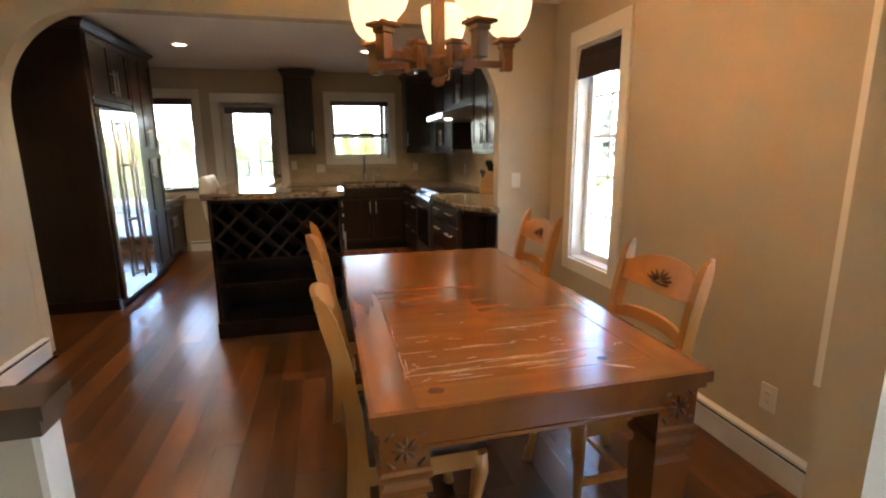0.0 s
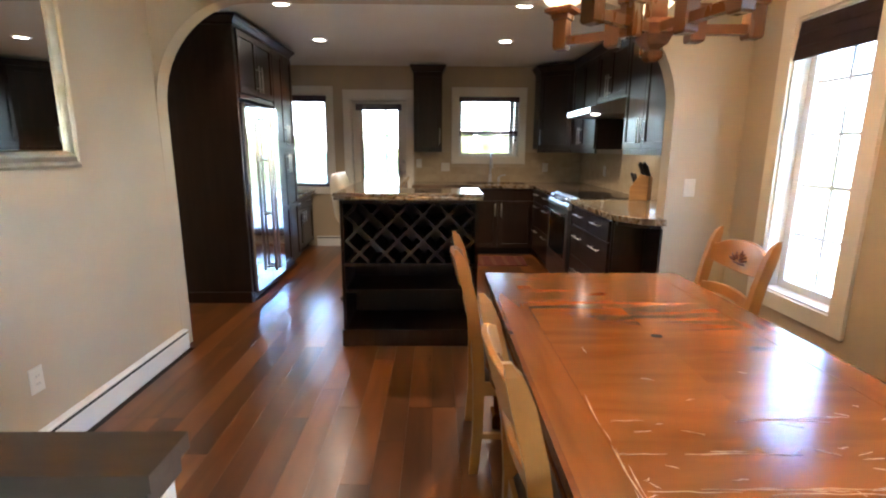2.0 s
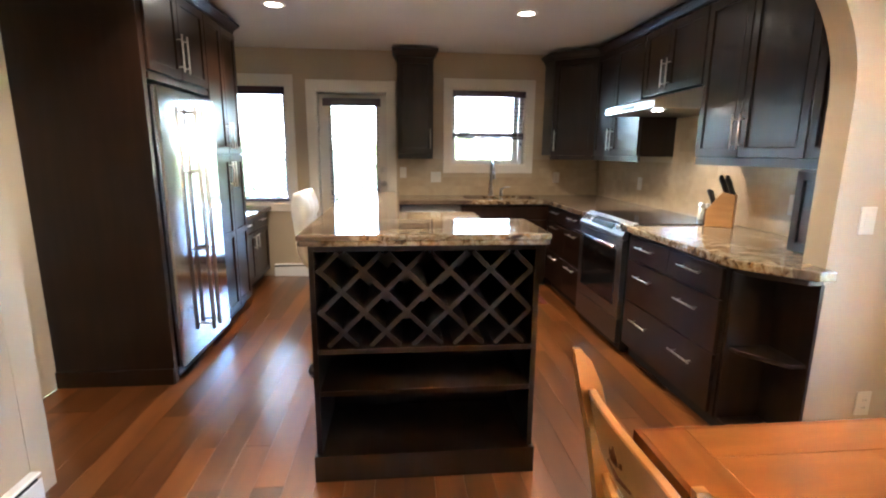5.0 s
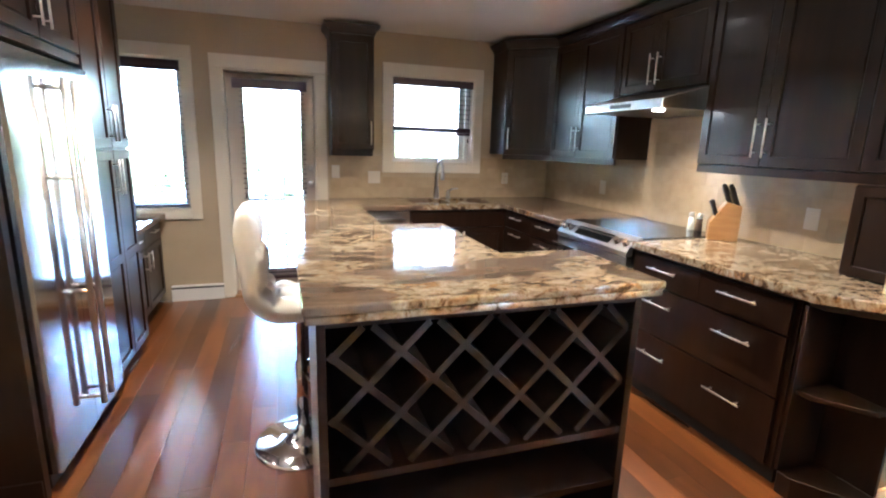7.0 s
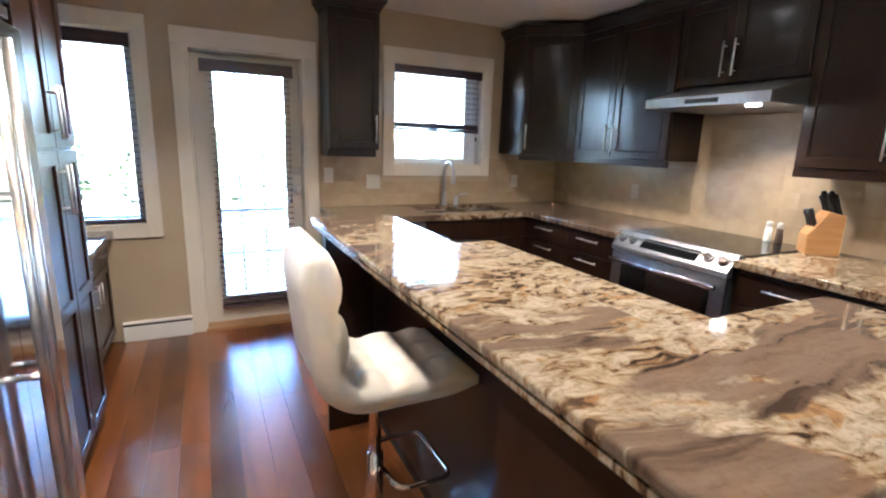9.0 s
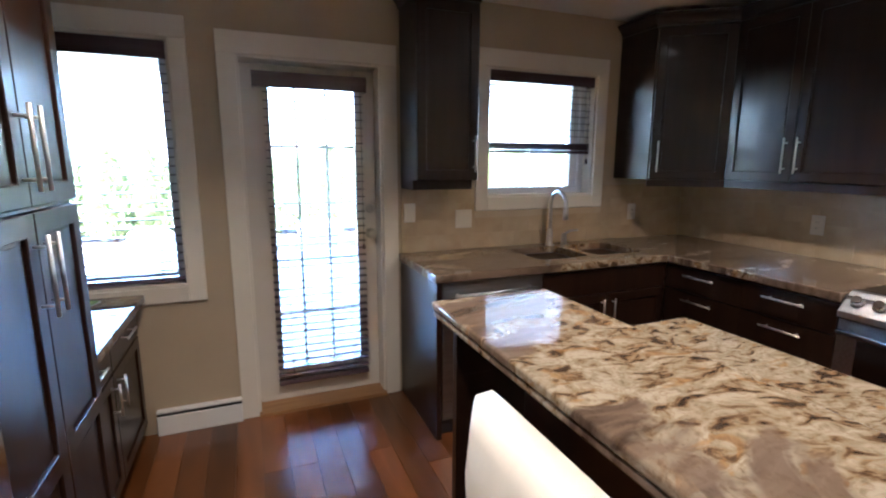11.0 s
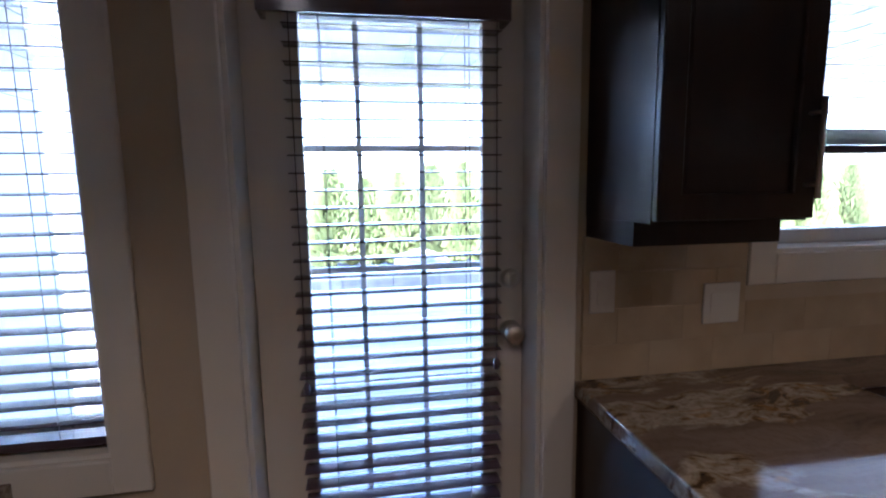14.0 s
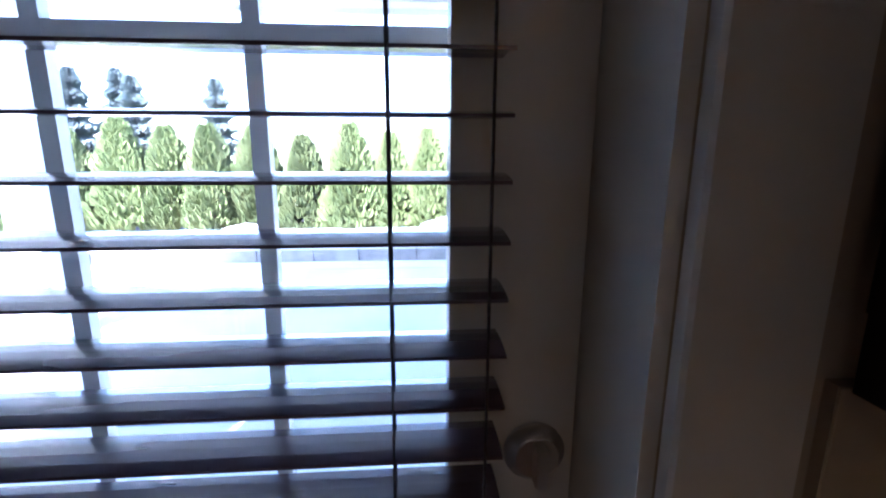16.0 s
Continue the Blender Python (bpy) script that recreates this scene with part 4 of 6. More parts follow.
part("drawer_front", B((1.972, 2.009, RY0 + 0.006, RY1 - 0.006, 0.075, 0.248)), DARKSTEEL, t, bevel=0.004)
for y in (RY0 + 0.04, RY1 - 0.04):
    bm = bmesh.new()
    lathe(bm, [(0.018, 0), (0.014, 0.02)], (2.05, y, 0.0), 12)
    part("foot", bm, HANDLE, t)
t = thing("range_hood", (2.45, 6.03, 1.68), "stainless steel wedge range hood above the range", "range hood")
bm = bmesh.new()
prism(bm, [(2.12, 1.68), (2.765, 1.68), (2.765, 1.826), (2.46, 1.826), (2.12, 1.735)], 5.662, 6.408, "y")
hood = part("canopy", bm, STEEL, t, bevel=0.003)
part("switch_panel", B((2.1165, 2.1198, 5.93, 6.13, 1.695, 1.720)), HANDLE, hood, "dark switch strip")
bm = bmesh.new()
lathe(bm, [(0.032, -0.006), (0.036, 0.0)], (2.22, 5.80, 1.679), 18)
part("lamp_lens", bm, CANGLOW, hood, "lit lamp lens")

# ---- wall cabinets ----
UF = 2.46
UZ0, UZ1 = 1.365, 2.325


def wall_cabinet(label, y0, y1, z0, doors, valance=True, hz=None):
    t = thing("wall_cabinet", (2.61, (y0 + y1) / 2, z0), label, "cabinet", "wall cabinets")
    part("body", B((UF, KR - 0.002, y0, y1, z0, UZ1)), ESPRESSO, t)
    for a, b, h in doors:
        d = front(t, "door", (UF, 0, 0), EX, WN, a, b, z0 + 0.004, UZ1 - 0.008)
        if h:
            handle(d, (UF - 0.02, 0, 0), EX, WN, h, hz or z0 + 0.15, 0.20)
    if valance:
        part("light_rail", B((UF - 0.008, UF + 0.014, y0, y1, z0 - 0.045, z0 - 0.0005)), ESPRESSO, t, bevel=0.003)
    return t


a_ = wall_cabinet("espresso wooden wall cabinet with three doors", 4.525, 5.680, UZ0, ((5.270, 5.677, 5.300), (4.795, 5.270, 5.240), (4.528, 4.795, None)))
b_ = wall_cabinet("short espresso wooden cabinet above the range hood", 5.6805, 6.470, 1.83, ((6.115, 6.467, 6.150), (5.685, 6.115, 6.080)), valance=False, hz=1.97)
c_ = wall_cabinet("espresso wooden wall cabinet with two doors", 6.4705, 7.390, UZ0, ((6.980, 7.387, 7.015), (6.475, 6.980, 6.945)))
crown(c_, [(UF, 7.390), (UF, 6.4705)])
crown(b_, [(UF, 6.4705), (UF, 5.6805)])
crown(a_, [(UF, 5.6805), (UF, 4.525)])
# diagonal corner unit
t = thing("corner_wall_cabinet", (2.5, 7.7, UZ0), "espresso wooden diagonal corner wall cabinet", "cabinet", "wall cabinets")
P0, P1 = Vector((UF, 7.3905, 0)), Vector((2.09, 7.680, 0))
bm = bmesh.new()
prism(bm, [(UF, 7.3905), (KR - 0.002, 7.3905), (KR - 0.002, 7.998), (2.09, 7.998), (2.09, 7.680)], UZ0, UZ1)
part("body", bm, ESPRESSO, t)
uu = (P1 - P0).normalized()
nn = Vector((-uu.y, uu.x, 0))
nn = nn if nn.x < 0 else -nn
L = (P1 - P0).length
d = front(t, "door", P0, uu, nn, 0.01, L - 0.01, UZ0 + 0.004, UZ1 - 0.008)
handle(d, P0 + nn * 0.02, uu, nn, L - 0.05, UZ0 + 0.15, 0.20)
bm = bmesh.new()
slab(bm, P0, uu, nn, 0, L, UZ0 - 0.045, UZ0 - 0.0005, -0.014, 0.008)
part("light_rail", bm, ESPRESSO, t, bevel=0.002)
crown(t, [(2.09, 7.99), (2.09, 7.680), (UF, 7.3905)])
# appliance garage on the worktop
t = thing("counter_cabinet", (2.58, 4.7, 0.915), "small espresso wooden cabinet standing on the worktop", "cabinet")
part("body", B((2.42, KR - 0.002, 4.525, 4.775, 0.916, 1.318)), ESPRESSO, t)
front(t, "door", (2.42, 0, 0), EX, WN, 4.528, 4.772, 0.92, 1.314, rail=0.045)
# slim cabinet beside the door
t = thing("wall_cabinet", (0.646, 7.85, 1.37), "slim espresso wooden wall cabinet beside the patio door", "cabinet", "wall cabinets")
SF = 7.695
part("body", B((0.464, 0.832, SF, 7.978, 1.372, UZ1)), ESPRESSO, t)
d = front(t, "door", (0, SF, 0), XU, NB, 0.464, 0.832, 1.376, UZ1 - 0.008)
handle(d, (0, SF - 0.02, 0), XU, NB, 0.80, 1.52, 0.20)
part("light_rail", B((0.466, 0.832, 7.757, 7.777, 1.318, 1.3715), (0.466, 0.486, 7.7772, 7.978, 1.318, 1.3715)), ESPRESSO, t)
crown(t, [(0.464, 7.978), (0.464, SF), (0.832, SF), (0.832, 7.978)], 2.325, 2.405, 0.045)

# ---- island ----
t = thing("kitchen_island", (0.55, 5.3, 0), "espresso wooden island with a lattice wine rack end", "kitchen island")
IF = 4.445
part("plinth", B((0.103, 1.048, 4.428, 4.86, 0.0, 0.12)), ESPRESSO, t, bevel=0.004)
part("side_panel", B((0.112, 0.134, IF, 4.86, 0.1205, 1.0305)), ESPRESSO, t, bevel=0.002)
part("side_panel", B((1.018, 1.040, IF, 4.86, 0.1205, 1.0305)), ESPRESSO, t, bevel=0.002)
part("back_panel", B((0.1345, 1.0175, 4.84, 4.86, 0.1205, 1.0305)), ESPRESSO, t)
part("top_rail", B((0.1345, 1.0175, IF + 0.001, 4.839, 1.000, 1.0305)), ESPRESSO, t)
for z in (0.385, 0.570):
    part("shelf", B((0.1345, 1.0175, IF + 0.004, 4.839, z, z + 0.022)), ESPRESSO, t, bevel=0.002)
rack = part("wine_rack", B((0.1345, 1.0175, 4.80, 4.838, 0.5925, 0.9995)), LATTICE, t, "crossed lattice wine rack")
X0, X1, Z0, Z1 = 0.1345, 1.0175, 0.5925, 0.9995
PITCH, HW = 0.172, 0.0095
for sgn in (1, -1):
    for k in range(-8, 12):
        c = (-0.0035 if sgn > 0 else 0.8195) + k * PITCH
        # line x = c + sgn * (z - Z0), clipped to the opening
        za, zb = Z0, Z1
        xa, xb = c, c + sgn * (Z1 - Z0)
        lo, hi = (xa, xb) if xa < xb else (xb, xa)
        if hi <= X0 + 0.03 or lo >= X1 - 0.03:
            continue

        def at(x):
            return Z0 + (x - c) * sgn

        if xa < X0:
            za, xa = at(X0), X0
        if xa > X1:
            za, xa = at(X1), X1
        if xb < X0:
            zb, xb = at(X0), X0
        if xb > X1:
            zb, xb = at(X1), X1
        d_ = Vector((xb - xa, 0, zb - za))
        if d_.length < 0.05:
            continue
        d_.normalize()
        w = Vector((-d_.z, 0, d_.x)) * HW
        bm = bmesh.new()
        y0, y1 = (IF + 0.012, 4.80) if sgn > 0 else (IF + 0.0125, 4.7995)
        a, b = Vector((xa, 0, za)) + d_ * 0.010, Vector((xb, 0, zb)) - d_ * 0.010
        prism(bm, [((a + w).x, (a + w).z), ((b + w).x, (b + w).z), ((b - w).x, (b - w).z), ((a - w).x, (a - w).z)], y0, y1, "y")
        part("lattice_board", bm, LATTICE, rack)
part("rear_body", B((0.36, 1.020, 4.8605, 6.36, 0.095, 0.8685)), ESPRESSO, t)
part("riser", B((0.36, 0.448, 4.8605, 6.36, 0.869, 1.0305)), ESPRESSO, t)
part("riser_tiles", B((0.4485, 0.456, 4.8605, 6.36, 0.916, 1.0305)), TILE, t, "beige tiled riser above the lower worktop")
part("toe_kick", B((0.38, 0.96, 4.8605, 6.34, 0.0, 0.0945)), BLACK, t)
for a, b in ((4.87, 5.36), (5.36, 5.86), (5.86, 6.355)):
    d = front(t, "drawer", (1.020, 0, 0), EX, FX, a, b, 0.715, 0.860, flat=True)
    handle(d, (1.040, 0, 0), EX, FX, (a + b) / 2, 0.80, 0.16, False)
    d = front(t, "door", (1.020, 0, 0), EX, FX, a, b, 0.10, 0.71)
    handle(d, (1.040, 0, 0), EX, FX, a + 0.05, 0.60, 0.16)
part("end_panel", B((0.13, 1.020, 6.3605, 6.385, 0.0, 0.8685)), ESPRESSO, t, bevel=0.002)
part("bar_end_panel", B((0.13, 0.448, 6.3605, 6.385, 0.869, 1.0305)), ESPRESSO, t, bevel=0.002)
BAR = [(0.080, 4.383), (1.066, 4.383), (1.066, 4.815), (0.470, 4.815), (0.470, 6.435), (0.080, 6.435)]
bm = bmesh.new()
prism(bm, BAR, 1.053, 1.077)
top = solid("island_bar_top", bm, GRANITE_BAR, "cream and brown granite bar top on the island", "worktop", base=(0.55, 5.3, 1.031), bevel=0.007, seg=3)
bm = bmesh.new()
prism(bm, [(x + (0.004 if x < 0.3 else -0.004), y + (0.004 if y < 4.6 else -0.004)) for x, y in BAR], 1.031, 1.0525)
part("lower_edge", bm, GRANITE, top, bevel=0.007, seg=3)
bm = B((0.4565, 1.066, 4.8615, 6.410, 0.872, 0.915))
solid("island_worktop", bm, GRANITE, "lower granite worktop along the island's working side", "worktop", base=(0.76, 5.6, 0.872), bevel=0.007, seg=3)

# ---- bar stool ----
t = thing("bar_stool", (0.10, 5.56, 0), "cream tufted bar stool on a chrome pedestal", "bar stool")
SX, SY = 0.10, 5.54
bm = bmesh.new()
lathe(bm, [(0.228, 0.0), (0.230, 0.008), (0.216, 0.016), (0.12, 0.030), (0.055, 0.048), (0.034, 0.075), (0.030, 0.10)], (SX, SY, 0), 48)
part("base", bm, CHROME, t, "chrome disc base")
bm = bmesh.new()
lathe(bm, [(0.028, 0.10), (0.028, 0.42), (0.022, 0.425), (0.020, 0.43), (0.020, 0.70), (0.05, 0.705), (0.06, 0.715)], (SX, SY, 0), 24)
part("column", bm, CHROME, t)
bm = bmesh.new()
tube(bm, [(SX + 0.02, SY - 0.03, 0.372), (SX + 0.03, SY - 0.10, 0.366), (SX + 0.045, SY - 0.125, 0.365), (SX + 0.07, SY - 0.135, 0.365), (SX + 0.185, SY - 0.135, 0.365), (SX + 0.207, SY - 0.128, 0.365), (SX + 0.215, SY - 0.105, 0.365), (SX + 0.215, SY + 0.105, 0.365), (SX + 0.207, SY + 0.128, 0.365), (SX + 0.185, SY + 0.135, 0.365), (SX + 0.07, SY + 0.135, 0.365), (SX + 0.045, SY + 0.125, 0.365), (SX + 0.03, SY + 0.10, 0.366), (SX + 0.02, SY + 0.03, 0.372)], 0.009, 10)
part("footrest", bm, CHROME, t)


def shell_patch(prof, y0, y1, thick, tufts, rows_y):
    """A curved padded shell along prof (x, z), quilted on its inner side."""
    bm = bmesh.new()
    pts = [Vector((p[0], 0, p[1])) for p in prof]
    n_in = []
    for i, p in enumerate(pts):
        d = (pts[min(i + 1, len(pts) - 1)] - pts[max(i - 1, 0)]).normalized()
        n_in.append(Vector((d.z, 0, -d.x)))
    ny = 24
    grid_a, grid_b = [], []
    total = len(pts) - 1
    for i, p in enumerate(pts):
        ra, rb = [], []
        for j in range(ny + 1):
            v = j / ny
            y = y0 + (y1 - y0) * v
            rim = min(1.0, min(v, 1 - v) * 9) ** 0.5 * min(1.0, min(i / total, 1 - i / total) * 9 + 0.15) ** 0.5
            qu = abs(math.sin(math.pi * rows_y * v)) ** 0.45 * abs(math.sin(math.pi * tufts * i / total)) ** 0.45
            up = thick * (0.35 + 0.65 * rim) * 0.88
            q = Vector((p.x, y, p.z))
            ra.append(bm.verts.new(q - n_in[i] * up))
            rb.append(bm.verts.new(q + n_in[i] * thick * 0.40 * rim * (0.14 + 0.86 * qu)))
        grid_a.append(ra), grid_b.append(rb)
    for g, flip in ((grid_a, False), (grid_b, True)):
        for i in range(total):
            for j in range(ny):
                f = [g[i][j], g[i + 1][j], g[i + 1][j + 1], g[i][j + 1]]
                bm.faces.new(f[::-1] if flip else f).smooth = True
    for i in range(total):
        for j in (0, ny):
            bm.faces.new((grid_a[i][j], grid_b[i][j], grid_b[i + 1][j], grid_a[i + 1][j])).smooth = True
    for j in range(ny):
        for i in (0, total):
            bm.faces.new((grid_a[i][j], grid_a[i][j + 1], grid_b[i][j + 1], grid_b[i][j])).smooth = True
    bmesh.ops.recalc_face_normals(bm, faces=bm.faces)
    return bm


def arc_pts(cx, cz, r, a0, a1, n):
    return [(cx + r * math.cos(radians(a0 + (a1 - a0) * k / n)), cz + r * math.sin(radians(a0 + (a1 - a0) * k / n))) for k in range(n + 1)]


SB = SX + 0.06
prof = [(SB + 0.20 - 0.022 * k, 0.745) for k in range(15)] + arc_pts(SB - 0.125, 0.745 + 0.085, 0.085, 268, 188, 9) + [(SB - 0.212 - 0.003 * k, 0.845 + 0.028 * k) for k in range(12)]
part("upholstered_shell", shell_patch(prof, SY - 0.205, SY + 0.205, 0.085, 6, 3), WHITEL, t, "cream quilted leatherette seat and back")


# ---- dining table ----
TX0, TX1, TY0, TY1, TZ = 0.995, 1.930, 1.785, 3.530, 0.770
t = thing("dining_table", (1.46, 2.66, 0), "orange stained pine dining table with carved legs and worn top", "table")
FW = 0.115
EI = 0.013                                     # the top boards stop inside a rounded nosing
part("nosing", B((TX0, TX1, TY0, TY1, TZ - 0.034, TZ - 0.0012)), TABLEL, t, "rounded table edge", bevel=0.0145, seg=4)
for nm, b_, m_ in (("side_board", (TX0 + EI, TX0 + FW, TY0 + EI, TY1 - EI, TZ - 0.030, TZ), TABLEW), ("side_board", (TX1 - FW, TX1 - EI, TY0 + EI, TY1 - EI, TZ - 0.030, TZ), TABLEW),
                   ("end_board", (TX0 + FW + 0.001, TX1 - FW - 0.001, TY0 + EI, TY0 + FW, TZ - 0.030, TZ), TABLEX), ("end_board", (TX0 + FW + 0.001, TX1 - FW - 0.001, TY1 - FW, TY1 - EI, TZ - 0.030, TZ), TABLEX)):
    part(nm, B(b_), m_, t, bevel=0.0012)
nb = 6
for k in range(nb):
    w = (TY1 - TY0 - 2 * FW - 0.004) / nb
    y = TY0 + FW + 0.002 + w * k
    xm = TX0 + FW + 0.002
    half = (TX1 - TX0 - 2 * FW - 0.005) / 2
    for h in range(2):
        part("top_plank", B((xm + half * h, xm + half + half * h, y, y + w, TZ - 0.032, TZ - 0.0003)), TABLEX, t, bevel=0.0004)
bm = B((TX0 + 0.010, TX1 - 0.010, TY0 + 0.010, TY1 - 0.010, TZ - 0.054, TZ - 0.0345))
part("moulding", bm, TABLEL, t, bevel=0.007, seg=2)
for x0, x1, y0, y1 in ((TX0 + 0.13, TX1 - 0.13, TY0 + 0.025, TY0 + 0.05), (TX0 + 0.13, TX1 - 0.13, TY1 - 0.05, TY1 - 0.025), (TX0 + 0.025, TX0 + 0.05, TY0 + 0.13, TY1 - 0.13), (TX1 - 0.05, TX1 - 0.025, TY0 + 0.13, TY1 - 0.13)):
    ap = part("apron", B((x0, x1, y0, y1, TZ - 0.118, TZ - 0.0525)), TABLEL, t, bevel=0.002)
    lx = x1 - x0 > y1 - y0
    for z in (TZ - 0.116, TZ - 0.068):
        if lx:
            ye = y0 - 0.006 if y0 < 2.6 else y1
            b_ = (x0, x1, ye, ye + 0.006, z, z + 0.012)
        else:
            xe = x0 - 0.006 if x0 < 1.4 else x1
            b_ = (xe, xe + 0.006, y0, y1, z, z + 0.012)
        part("bead", B(b_), TABLEL, ap, bevel=0.002)
for cx, sx in ((TX0 + 0.085, -1), (TX1 - 0.085, 1)):
    for cy, sy in ((TY0 + 0.085, -1), (TY1 - 0.085, 1)):
        bm = bmesh.new()
        lathe(bm, [(0.040, 0.0), (0.046, 0.01), (0.046, 0.07), (0.034, 0.085), (0.036, 0.10), (0.056, 0.35), (0.060, 0.485), (0.050, 0.500), (0.050, 0.520), (0.064, 0.535), (0.064, 0.550), (0.054, 0.563), (0.066, 0.577), (0.066, 0.593), (0.060, 0.602), (0.0605, TZ - 0.0525)], (cx, cy, 0), square=True)
        leg = part("leg", bm, TABLEL, t, "square turned leg with a carved block", bevel=0.003)
        # carved flower on the outer faces of the block
        bm = bmesh.new()
        zc = 0.660
        for ax in (0, 1):
            o = Vector((cx + sx * 0.0615, cy, zc)) if ax == 0 else Vector((cx, cy + sy * 0.0615, zc))
            n_ = Vector((sx, 0, 0)) if ax == 0 else Vector((0, sy, 0))
            u_ = Vector((0, 1, 0)) if ax == 0 else Vector((1, 0, 0))
            for j in range(8):
                a = math.pi / 4 * j
                d_ = u_ * math.cos(a) + Vector((0, 0, 1)) * math.sin(a)
                tube(bm, [o + d_ * 0.006, o + d_ * 0.020 + n_ * 0.002, o + d_ * 0.036], [0.003, 0.0060, 0.003], 6)
            for s_ in ((-1, -1), (-1, 1), (1, -1), (1, 1)):
                tube(bm, [o + u_ * 0.048 * s_[0] + Vector((0, 0, 0.030 * s_[1])), o + u_ * 0.030 * s_[0] + Vector((0, 0, 0.048 * s_[1]))], 0.005, 6)
        tagged(part("carving", bm, CARVED, leg, "carved flower block"), kind="stuff")
# worn marks in the varnish, most of them near the end and its inner joint
rs = random.Random(5)
JY = TY0 + FW


def mark(x, y, ln, w, a, label=""):
    bm = bmesh.new()
    pts, n_, bend = [], 7, rs.gauss(0, 0.05)
    for i in range(n_ + 1):
        s = i / n_
        ww = w * math.sin(math.pi * (0.05 + 0.9 * s)) * rs.uniform(0.35, 1.4)
        d = a + bend * (s - 0.5)
        pts.append((x + ln * s * math.cos(d), y + ln * s * math.sin(d) + rs.gauss(0, 0.0012), ww))
    ring = [(px - ww * math.sin(a), py + ww * math.cos(a)) for px, py, ww in pts] + [(px + ww * math.sin(a), py - ww * math.cos(a)) for px, py, ww in reversed(pts)]
    prism(bm, ring, TZ - 0.002, TZ + 0.0005)
    part("scratch", bm, SCRATCH, t, label)


for k in range(30):
    mark(rs.uniform(TX0 + 0.10, TX0 + 0.62), JY + rs.choice((0.035, 0.06, 0.10, 0.105, 0.21, 0.33)) + rs.gauss(0, 0.006), rs.uniform(0.06, 0.24), rs.uniform(0.0006, 0.0014), rs.gauss(0, 0.02), "pale scratch in the varnish" if k == 0 else "")
for k in range(34):
    mark(rs.uniform(TX0 + 0.10, TX1 - 0.12), JY + abs(rs.gauss(0.03, 0.34)), rs.uniform(0.012, 0.05), rs.uniform(0.0006, 0.0012), rs.gauss(0, 0.5))
for k in range(8):
    mark(TX0 + FW + rs.gauss(0.002, 0.004), TY0 + rs.uniform(0.15, 0.5), rs.uniform(0.04, 0.14), rs.uniform(0.0006, 0.0012), math.pi / 2 + rs.gauss(0, 0.03))
mark(1.66, TY0 + 0.115, 0.085, 0.0055, -0.55, "long pale gouge")
for kx, ky, kr in ((1.17, TY0 + 0.085, 0.017), (1.47, 2.72, 0.014), (1.68, TY0 + 0.15, 0.011)):
    bm = bmesh.new()
    prism(bm, [(kx + kr * 1.3 * math.cos(i * math.pi / 6), ky + kr * (1 + 0.15 * math.sin(2 * i)) * math.sin(i * math.pi / 6)) for i in range(12)], TZ - 0.002, TZ + 0.0004)
    part("knot", bm, KNOT, t, "dark wood knot")


